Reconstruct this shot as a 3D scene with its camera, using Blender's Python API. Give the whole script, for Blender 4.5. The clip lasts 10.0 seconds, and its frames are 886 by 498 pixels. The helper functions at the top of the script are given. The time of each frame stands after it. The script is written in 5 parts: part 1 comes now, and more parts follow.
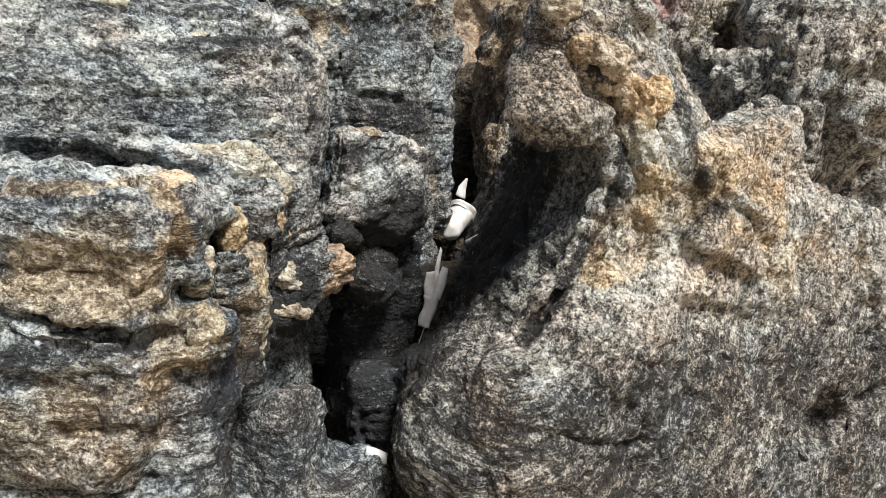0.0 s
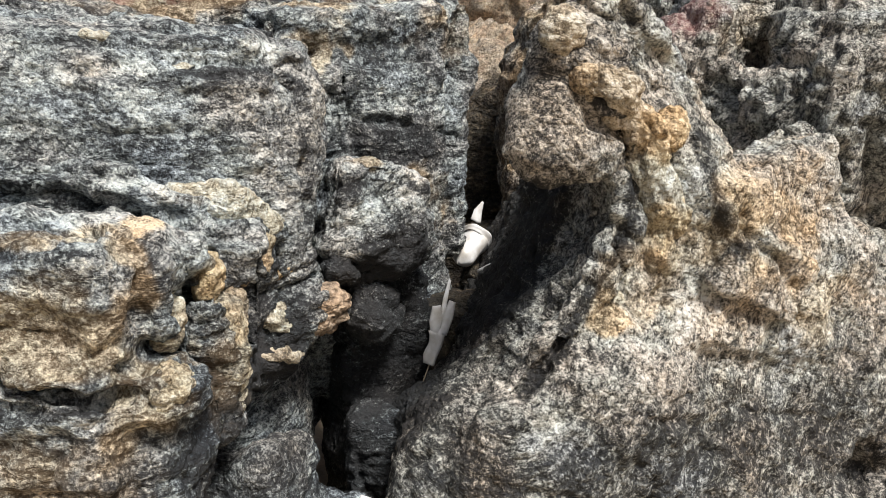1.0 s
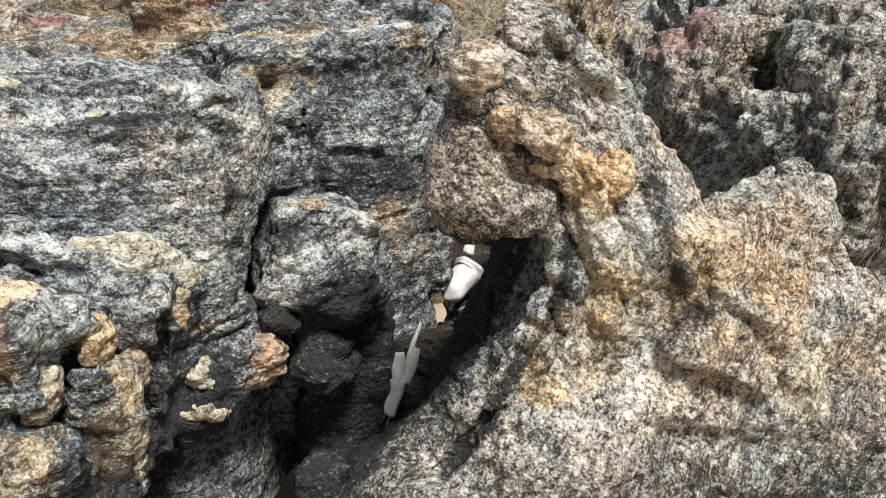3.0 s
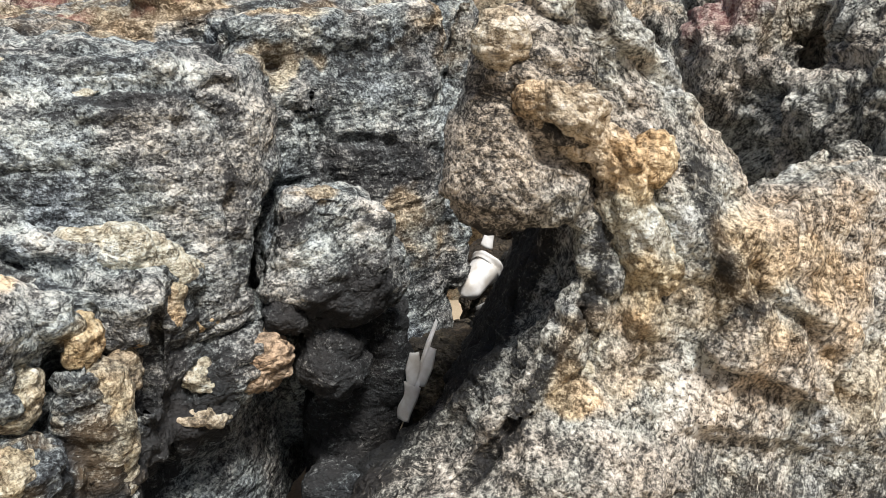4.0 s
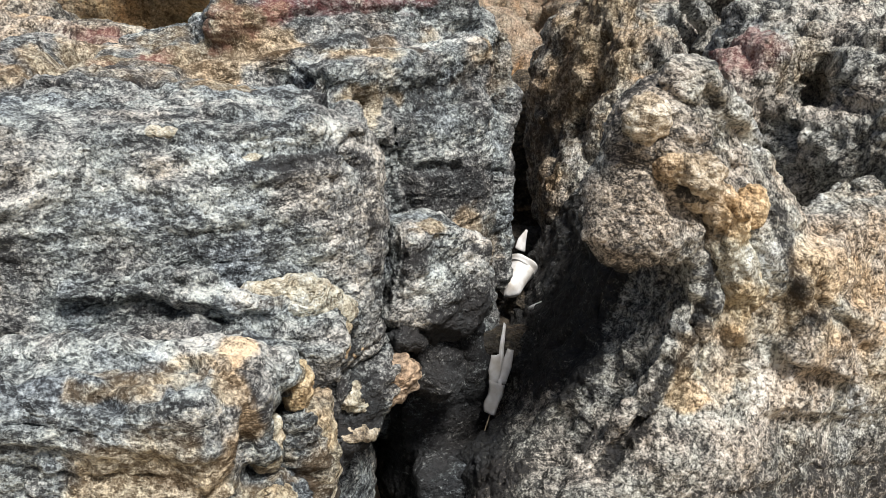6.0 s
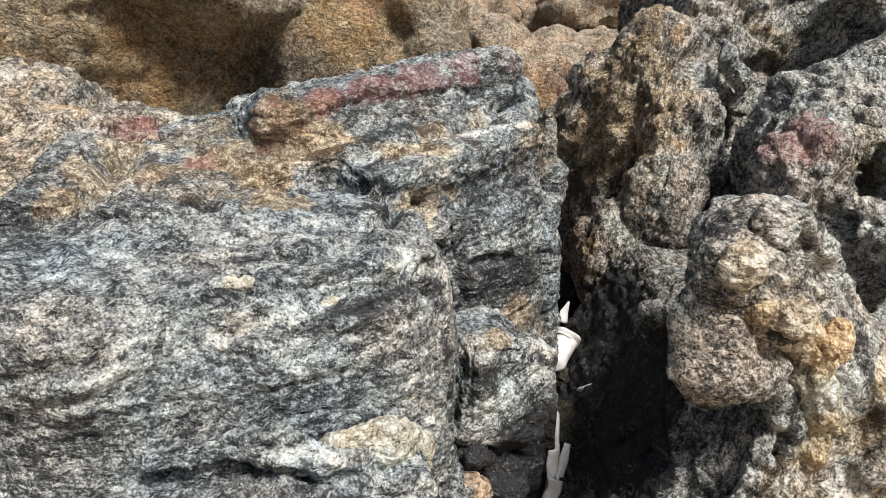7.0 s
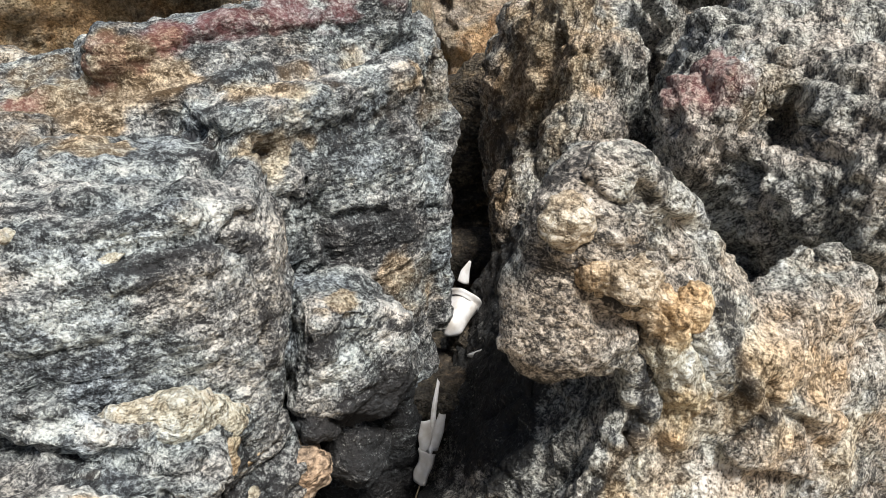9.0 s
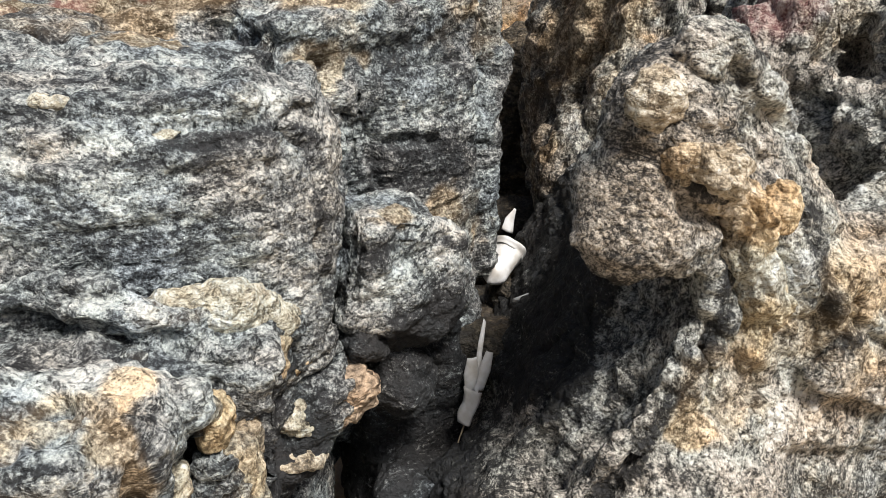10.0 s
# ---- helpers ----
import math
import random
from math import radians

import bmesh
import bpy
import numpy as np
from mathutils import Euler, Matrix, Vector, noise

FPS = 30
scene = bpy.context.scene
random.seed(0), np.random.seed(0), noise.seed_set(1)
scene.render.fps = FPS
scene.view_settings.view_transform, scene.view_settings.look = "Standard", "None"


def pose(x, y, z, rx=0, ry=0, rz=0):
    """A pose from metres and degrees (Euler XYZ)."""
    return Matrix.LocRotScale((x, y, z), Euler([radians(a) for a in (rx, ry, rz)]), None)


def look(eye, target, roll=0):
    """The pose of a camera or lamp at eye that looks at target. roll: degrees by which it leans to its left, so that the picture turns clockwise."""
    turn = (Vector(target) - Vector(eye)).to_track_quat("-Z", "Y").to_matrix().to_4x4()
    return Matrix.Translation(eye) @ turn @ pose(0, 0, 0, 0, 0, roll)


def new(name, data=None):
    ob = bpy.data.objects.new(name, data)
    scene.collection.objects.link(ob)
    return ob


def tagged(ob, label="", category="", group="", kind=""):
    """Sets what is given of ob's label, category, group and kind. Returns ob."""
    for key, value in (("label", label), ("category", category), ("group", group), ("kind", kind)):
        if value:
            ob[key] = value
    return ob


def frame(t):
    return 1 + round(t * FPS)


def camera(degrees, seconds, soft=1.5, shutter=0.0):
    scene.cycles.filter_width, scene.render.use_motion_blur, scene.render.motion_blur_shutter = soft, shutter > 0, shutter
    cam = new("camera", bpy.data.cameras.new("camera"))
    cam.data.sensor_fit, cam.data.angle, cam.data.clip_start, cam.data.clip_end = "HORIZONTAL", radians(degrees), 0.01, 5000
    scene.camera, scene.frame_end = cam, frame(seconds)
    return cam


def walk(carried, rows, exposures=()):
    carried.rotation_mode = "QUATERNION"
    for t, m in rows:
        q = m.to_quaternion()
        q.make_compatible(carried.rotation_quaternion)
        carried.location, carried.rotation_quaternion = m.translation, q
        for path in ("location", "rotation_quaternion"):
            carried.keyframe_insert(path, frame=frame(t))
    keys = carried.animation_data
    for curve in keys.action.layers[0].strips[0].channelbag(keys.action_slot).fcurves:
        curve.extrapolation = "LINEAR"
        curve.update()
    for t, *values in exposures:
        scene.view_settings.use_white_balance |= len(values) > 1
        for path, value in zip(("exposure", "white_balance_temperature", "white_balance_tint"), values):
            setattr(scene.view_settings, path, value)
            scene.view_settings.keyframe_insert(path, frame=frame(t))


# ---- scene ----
cam = camera(61.6, 10.0, soft=0.5)
METRES, EYE, TILT, LEAN, TURN, EXPOSURE = 1.3, 0.9, -8.0, 0.0, 0.0, 0.42
ROWS = [
    (0.0, 0.0001, 0.0000, 0.0001, 0.00, -0.02, -0.01),
    (0.3, 0.0074, 0.0026, 0.0135, 0.75, -0.19, -0.06),
    (0.5, 0.0153, 0.0090, 0.0217, 1.77, -0.34, -0.19),
    (0.7, 0.0192, 0.0164, 0.0272, 2.42, -0.18, -0.24),
    (1.0, 0.0356, 0.0355, 0.0323, 3.61, -0.26, -0.36),
    (1.2, 0.0395, 0.0490, 0.0404, 4.47, -0.14, -0.42),
    (1.5, 0.0532, 0.0598, 0.0570, 5.69, -0.08, -0.47),
    (1.7, 0.0663, 0.0703, 0.0591, 6.51, -0.08, -0.48),
    (2.0, 0.0971, 0.0750, 0.0636, 7.86, -0.03, -0.55),
    (2.3, 0.1290, 0.0723, 0.0764, 9.05, -0.21, -0.57),
    (2.5, 0.1425, 0.0766, 0.0727, 10.06, -0.26, -0.61),
    (2.7, 0.1489, 0.0812, 0.0747, 10.72, -0.52, -0.64),
    (3.8, 0.1358, 0.1430, 0.0682, 12.62, -1.05, -0.76),
    (4.0, 0.1341, 0.1388, 0.0708, 12.46, -1.10, -0.71),
    (4.2, 0.1202, 0.1379, 0.0540, 12.10, -1.29, -0.62),
    (4.5, 0.1035, 0.1114, 0.0583, 10.97, -1.53, -0.45),
    (4.7, 0.0994, 0.1004, 0.0696, 10.12, -1.78, -0.28),
    (5.0, 0.0813, 0.0717, 0.0991, 8.11, -2.28, 0.10),
    (5.2, 0.0678, 0.0649, 0.0990, 7.14, -2.65, 0.30),
    (6.3, -0.0546, 0.0346, 0.1520, 1.58, -5.82, 1.60),
    (6.5, -0.0683, 0.0404, 0.1671, 1.18, -6.28, 1.72),
    (6.7, -0.0796, 0.0514, 0.1927, 0.89, -6.72, 1.84),
    (6.9, -0.0894, 0.0602, 0.2317, 0.83, -7.22, 1.97),
    (7.0, -0.0912, 0.0634, 0.2440, 0.82, -7.33, 2.03),
    (7.2, -0.0845, 0.0722, 0.2749, 0.88, -7.66, 2.11),
    (7.5, -0.0548, 0.0837, 0.3197, 1.26, -8.08, 2.23),
    (7.7, -0.0487, 0.0831, 0.3356, 1.45, -8.24, 2.27),
    (8.0, -0.0507, 0.0894, 0.3501, 1.83, -8.77, 2.27),
    (8.2, -0.0439, 0.0913, 0.3460, 2.06, -9.16, 2.30),
    (8.5, -0.0197, 0.0997, 0.3019, 2.20, -9.63, 2.18),
    (8.6, -0.0041, 0.1057, 0.2856, 2.26, -9.88, 2.14),
    (8.7, 0.0119, 0.1171, 0.2604, 2.25, -10.01, 2.09),
    (9.0, 0.0321, 0.1247, 0.2284, 2.12, -10.49, 1.84),
    (9.2, 0.0354, 0.1189, 0.2209, 2.10, -10.57, 1.62),
    (9.5, 0.0268, 0.1067, 0.2042, 2.06, -10.36, 1.15),
    (9.7, 0.0162, 0.1122, 0.1962, 2.34, -10.14, 0.84),
    (9.9, 0.0044, 0.1258, 0.1779, 2.70, -9.37, 0.37),
    (10.0, -0.0038, 0.1351, 0.1535, 3.05, -8.90, 0.20),
]
walk(cam, [(t, pose(0, 0, EYE, TILT, LEAN, TURN) @ pose(METRES * x, METRES * y, METRES * z, 90 + pitch, roll, yaw)) for t, x, y, z, yaw, pitch, roll in ROWS], ((0.0, EXPOSURE), (10.0, EXPOSURE)))


# world, sun and exposure
world = bpy.data.worlds.new("world")
scene.world = world
world.use_nodes = True
sky = world.node_tree.nodes.new("ShaderNodeTexSky")
sky.sky_type = "NISHITA"
sky.sun_disc = False
SUN_UP, SUN_ROUND = 54.0, 36.0  # degrees above the horizon, and round from behind the camera to its right
sky.sun_elevation = radians(SUN_UP)
sky.sun_rotation = radians(180 - SUN_ROUND)
sky.dust_density = 3.0
back = world.node_tree.nodes["Background"]
back.inputs["Strength"].default_value = 0.05
world.node_tree.links.new(sky.outputs["Color"], back.inputs["Color"])
sun_data = bpy.data.lights.new("sun", "SUN")
sun_data.energy, sun_data.angle, sun_data.color = 5.0, radians(16.0), (1.0, 0.97, 0.925)
sun = new("sun", sun_data)
sun_way = Vector((math.sin(radians(SUN_ROUND)) * math.cos(radians(SUN_UP)), -math.cos(radians(SUN_ROUND)) * math.cos(radians(SUN_UP)), math.sin(radians(SUN_UP))))
sun.matrix_world = look(sun_way * 6 + Vector((0, 1, 1)), (0, 1, 1))


# ---------------------------------------------------------------- materials
def nodes_of(mat):
    mat.use_nodes = True
    tree = mat.node_tree
    return tree, tree.nodes["Principled BSDF"]


def gneiss(name, pale, mid, dark, stain=(0.60, 0.36, 0.13), rust=(0.26, 0.075, 0.075), grain=430.0, contrast=1.0, relief=1.0, pepper=0.8):
    """Banded grey gneiss with soft grains. The mesh attribute zone carries where stain, dark tone (mica and painted
    shade), white quartz and rust lie; fab carries the place measured across and along the banding."""
    mat = bpy.data.materials.new(name)
    tree, bsdf = nodes_of(mat)
    n, link = tree.nodes, tree.links.new

    def calc(op, a, b=None, c=None, clamp=False):
        m = n.new("ShaderNodeMath")
        m.operation, m.use_clamp = op, clamp
        for i, v in enumerate((a, b, c)):
            if v is None:
                continue
            if isinstance(v, (int, float)):
                m.inputs[i].default_value = v
            else:
                link(v, m.inputs[i])
        return m.outputs[0]

    def plus(total, value, weight, middle=0.5):
        """total + weight * (value - middle)"""
        return calc("ADD", total, calc("MULTIPLY_ADD", value, weight, -weight * middle))

    def rise(value, low, high):
        """0 below low, 1 above high."""
        return calc("MULTIPLY_ADD", value, 1 / (high - low), -low / (high - low), True)

    def squeezed(vec, along):
        m = n.new("ShaderNodeMapping")
        m.inputs["Scale"].default_value = (along, along, 1.0)
        link(vec, m.inputs["Vector"])
        return m.outputs["Vector"]

    def clouds(vec, scale, detail=3.0, rough=0.6, warp=0.0):
        t = n.new("ShaderNodeTexNoise")
        t.inputs["Scale"].default_value, t.inputs["Detail"].default_value, t.inputs["Roughness"].default_value = scale, detail, rough
        t.inputs["Distortion"].default_value = warp
        link(vec, t.inputs["Vector"])
        return t.outputs["Fac"]

    def mix(fac, a, b, blend="MIX"):
        m = n.new("ShaderNodeMix")
        m.data_type, m.blend_type = "RGBA", blend
        for socket, v in ((m.inputs[0], fac), (m.inputs[6], a), (m.inputs[7], b)):
            if isinstance(v, tuple):
                socket.default_value = (*v, 1.0)
            elif isinstance(v, (int, float)):
                socket.default_value = v
            else:
                link(v, socket)
        return m.outputs[2]

    def ramp(fac, *stops):
        r = n.new("ShaderNodeValToRGB")
        while len(r.color_ramp.elements) < len(stops):
            r.color_ramp.elements.new(0.5)
        for e, (p, c) in zip(r.color_ramp.elements, stops):
            e.position, e.color = p, (*c, 1.0)
        link(fac, r.inputs["Fac"])
        return r.outputs["Color"]

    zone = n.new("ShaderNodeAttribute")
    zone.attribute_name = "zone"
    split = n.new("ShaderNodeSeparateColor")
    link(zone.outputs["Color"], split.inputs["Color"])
    iron, mica_shade, quartz = split.outputs[0], split.outputs[1], split.outputs[2]
    fab = n.new("ShaderNodeAttribute")
    fab.attribute_name = "fab"
    fab = fab.outputs["Vector"]
    place = n.new("ShaderNodeTexCoord").outputs["Object"]
    bands = clouds(squeezed(fab, 0.62), 40.0, 6.0, 0.66, 0.6)
    laminae = clouds(squeezed(fab, 0.45), 150.0, 3.0, 0.65, 0.4)
    broad = clouds(squeezed(fab, 0.6), 13.0, 3.0, 0.55)
    blotch = clouds(place, 24.0, 5.0, 0.62, 0.4)
    # crumbs: rounded granules with tight joints, on a stirred grid
    stir = n.new("ShaderNodeTexNoise")
    stir.inputs["Scale"].default_value, stir.inputs["Detail"].default_value = 120.0, 3.0
    link(place, stir.inputs["Vector"])
    shift = n.new("ShaderNodeVectorMath")
    shift.operation = "MULTIPLY_ADD"
    link(stir.outputs["Color"], shift.inputs[0])
    shift.inputs[1].default_value = (0.009,) * 3
    link(place, shift.inputs[2])

    def crumbs(scale):
        t = n.new("ShaderNodeTexVoronoi")
        t.inputs["Scale"].default_value = scale
        link(shift.outputs[0], t.inputs["Vector"])
        return t

    lumps, knobs = crumbs(75.0), crumbs(190.0)
    lone = n.new("ShaderNodeSeparateColor")
    link(knobs.outputs["Color"], lone.inputs["Color"])
    grains = clouds(place, grain, 3.0, 0.72)
    flecks = clouds(squeezed(fab, 0.9), grain * 0.8, 3.0, 0.7)
    # feldspar eyes: pale blobs of a few millimetres strung along the banding
    eyes = n.new("ShaderNodeTexVoronoi")
    eyes.feature = "SMOOTH_F1"
    eyes.inputs["Scale"].default_value, eyes.inputs["Smoothness"].default_value = grain * 0.34, 0.35
    link(shift.outputs[0], eyes.inputs["Vector"])
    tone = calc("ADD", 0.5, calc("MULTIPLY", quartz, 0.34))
    # darkens for mica and for shade that the marks paint in
    tone = calc("SUBTRACT", tone, calc("MULTIPLY", mica_shade, 0.42))
    for value, weight in ((bands, 0.55), (laminae, 0.95 * contrast), (broad, 0.45), (lone.outputs[0], 0.16 * contrast), (grains, 1.5 * contrast)):
        tone = plus(tone, value, weight)
    tone = plus(tone, eyes.outputs["Distance"], -0.40 * contrast, 0.42)
    # thin fissures that follow the banding here and there
    fissure = rise(calc("ABSOLUTE", calc("SUBTRACT", bands, 0.5)), 0.020, 0.006)
    fissure = calc("MULTIPLY", fissure, rise(blotch, 0.50, 0.58))
    tone = calc("MULTIPLY_ADD", fissure, -0.30, tone)
    # pale veins along the banding
    tone = calc("MULTIPLY_ADD", rise(bands, 0.585, 0.64), 0.10, tone)
    colour = ramp(tone, (0.06, tuple(0.35 * c for c in dark)), (0.28, dark), (0.52, mid), (0.76, pale), (1.0, (0.64, 0.63, 0.60)))
    speck = rise(calc("MULTIPLY_ADD", mica_shade, -0.10, calc("MULTIPLY_ADD", laminae, 0.25, flecks)), 0.575, 0.505)
    colour = mix(calc("MULTIPLY", speck, pepper), colour, (0.022, 0.022, 0.024))
    # the cast drifts from bluish to greenish to buff over a hand's width
    colour = mix(1.0, colour, ramp(clouds(place, 11.0, 4.0, 0.6), (0.32, (0.91, 1.0, 1.10)), (0.45, (0.96, 1.02, 1.02)), (0.57, (1.03, 1.0, 0.97)), (0.70, (1.09, 0.99, 0.89))), "MULTIPLY")
    # iron staining in uneven patches
    soak = calc("MULTIPLY_ADD", iron, 1.25, -0.34)
    soak = plus(plus(plus(soak, blotch, 1.7), bands, 0.7), grains, 0.35)
    soak = calc("MULTIPLY", soak, 1.25, None, True)
    tinted = mix(1.0, colour, ramp(blotch, (0.30, (1.24, 1.11, 0.90)), (0.52, (1.36, 1.10, 0.78)), (0.72, (1.46, 0.99, 0.56))), "MULTIPLY")
    colour = mix(calc("MULTIPLY", soak, 0.68), colour, mix(0.16, tinted, stain))
    redness = plus(calc("MULTIPLY", zone.outputs["Alpha"], 1.3), bands, 1.2, 0.66)
    colour = mix(calc("MULTIPLY", calc("MULTIPLY", redness, 1.1, None, True), 0.7), colour, mix(0.55, colour, rust))
    link(colour, bsdf.inputs["Base Color"])
    link(calc("MULTIPLY_ADD", grains, -0.5, 1.0), bsdf.inputs["Roughness"])
    bsdf.inputs["Specular IOR Level"].default_value = 0.35
    # relief in metres: folds of the banding, knobs, grains and pits
    height = calc("MULTIPLY", bands, 0.0050 * relief)
    for value, weight in ((laminae, 0.0024), (knobs.outputs["Distance"], -0.0030), (lone.outputs[1], 0.0008), (lumps.outputs["Distance"], -0.0045), (grains, 0.0022), (fissure, -0.0012)):
        height = calc("MULTIPLY_ADD", value, weight * relief, height)
    height = calc("MULTIPLY_ADD", speck, -0.0005 * relief, height)
    height = calc("MULTIPLY_ADD", eyes.outputs["Distance"], -0.0010 * relief, height)
    bump = n.new("ShaderNodeBump")
    bump.inputs["Strength"].default_value, bump.inputs["Distance"].default_value = 1.0, 1.0
    link(height, bump.inputs["Height"])
    link(bump.outputs["Normal"], bsdf.inputs["Normal"])
    return mat


GREY = gneiss("grey_gneiss", (0.43, 0.44, 0.425), (0.205, 0.214, 0.214), (0.046, 0.049, 0.053))
WARM = gneiss("warm_gneiss", (0.51, 0.48, 0.43), (0.27, 0.255, 0.23), (0.056, 0.053, 0.049))
VEIN = gneiss("feldspar_vein", (0.58, 0.54, 0.46), (0.42, 0.37, 0.285), (0.20, 0.165, 0.12), contrast=0.95, pepper=0.5)
BROWN = gneiss("brown_rock", (0.44, 0.365, 0.265), (0.26, 0.208, 0.145), (0.085, 0.066, 0.045), grain=180.0, contrast=0.6, relief=1.5, pepper=0.3)
PINK = gneiss("pinkish_rock", (0.58, 0.47, 0.37), (0.37, 0.29, 0.215), (0.13, 0.098, 0.072), grain=180.0, contrast=0.6, relief=1.5, pepper=0.2)


# ---------------------------------------------------------------- shapes
def hashed(ix, iy, iz, seed):
    h = (ix * 374761393 + iy * 668265263 + iz * 2147483647 + seed * 1274126177) & 0xFFFFFFFF
    h = ((h ^ (h >> 13)) * 1274126177) & 0xFFFFFFFF
    h = (h ^ (h >> 16)) & 0xFFFF
    return h.astype(np.float32) / 32767.5 - 1.0


def wave(p, scale, seed=0):
    """Smooth value noise, about -1 to 1, at so many lumps a metre."""
    q = p * scale
    i = np.floor(q)
    f = (q - i).astype(np.float32)
    i = i.astype(np.int64)
    f = f * f * f * (f * (f * 6 - 15) + 10)
    x, y, z = i[:, 0], i[:, 1], i[:, 2]
    fx, fy, fz = f[:, 0], f[:, 1], f[:, 2]
    c = [[[hashed(x + a, y + b, z + d, seed) for d in (0, 1)] for b in (0, 1)] for a in (0, 1)]
    near = [[c[a][b][0] * (1 - fz) + c[a][b][1] * fz for b in (0, 1)] for a in (0, 1)]
    rows = [near[a][0] * (1 - fy) + near[a][1] * fy for a in (0, 1)]
    return rows[0] * (1 - fx) + rows[1] * fx


def waves(p, scale, octaves, seed=0, fall=0.5):
    total, amp = 0.0, 1.0
    for k in range(octaves):
        total = total + amp * wave(p, scale * 2.03 ** k, seed + 17 * k)
        amp *= fall
    return total


def turned(p, centre, rot):
    q = p - np.array(centre, np.float32)
    if any(rot):
        m = np.array(Euler([radians(a) for a in rot]).to_matrix(), np.float32)
        q = q @ m
    return q


def slab(p, centre, half, rot=(0, 0, 0), r=0.03):
    """A block with rounded edges, of half sizes half."""
    q = np.abs(turned(p, centre, rot).T) - (np.array(half, np.float32) - r)[:, None]
    deep = np.minimum(np.maximum(np.maximum(q[0], q[1]), q[2]), 0)
    np.maximum(q, 0, out=q)
    return np.sqrt(q[0] * q[0] + q[1] * q[1] + q[2] * q[2]) + deep - np.float32(r)


def puck(p, centre, half, turn=0, corner=0.08, r=0.03):
    """A block that is rounded by corner in plan and by r along its upper and lower rims."""
    q = turned(p, centre, (0, 0, turn))
    w = np.abs(q[:, :2]) - np.array(half[:2], np.float32) + corner
    flat = np.sqrt((np.maximum(w, 0) ** 2).sum(1)) + np.minimum(w.max(1), 0) - corner
    w = np.stack([flat, np.abs(q[:, 2]) - half[2]], 1) + r
    return np.sqrt((np.maximum(w, 0) ** 2).sum(1)) + np.minimum(w.max(1), 0) - r


def side(p, at, out):
    """A half space: the face lies at the point at and looks towards out."""
    out = np.array(Vector(out).normalized(), np.float32)
    return (p - np.array(at, np.float32)) @ out


def meet(k, *ds):
    return -join(k, *[-d for d in ds])


def rope(p, spots, radii, k=0.012):
    """A bent rod through spots."""
    return join(k, *[bone(p, a, b, ra, rb) for a, b, ra, rb in zip(spots, spots[1:], radii, radii[1:])])


def strata(fab, per_metre, seed, keen=2.5):
    """Ledges along the banding, -1 to 1, with sharp steps."""
    q = fab * np.array((0.22, 0.22, 1.0), np.float32)
    return np.tanh(keen * (wave(q, per_metre, seed) + 0.5 * wave(q, per_metre * 2.1, seed + 3)))


def egg(p, centre, radii, rot=(0, 0, 0)):
    q = turned(p, centre, rot) / np.array(radii, np.float32)
    k0 = np.sqrt(np.einsum("ij,ij->i", q, q)) + np.float32(1e-6)
    q /= np.array(radii, np.float32)
    k1 = np.sqrt(np.einsum("ij,ij->i", q, q)) + np.float32(1e-6)
    return k0 * (k0 - 1) / k1


def bone(p, a, b, ra, rb):
    """A rod from a to b whose radius goes from ra to rb."""
    a, b = np.array(a, np.float32), np.array(b, np.float32)
    w = b - a
    q = p - a
    reach, size = q @ w, float(w @ w)
    t = np.clip(reach / np.float32(size), 0, 1)
    far = np.einsum("ij,ij->i", q, q) - t * (2 * reach - t * np.float32(size))
    return np.sqrt(np.maximum(far, 0)) - (np.float32(ra) + np.float32(rb - ra) * t)


def join(k, *ds):
    d = ds[0]
    for e in ds[1:]:
        h = np.maximum(k - np.abs(d - e), 0) / k
        d = np.minimum(d, e) - h * h * k * 0.25
    return d


def cut(d, e, k=0.015):
    """d with the shape e taken out of it."""
    e = -e
    h = np.maximum(k - np.abs(d - e), 0) / k
    return np.maximum(d, e) + h * h * k * 0.25


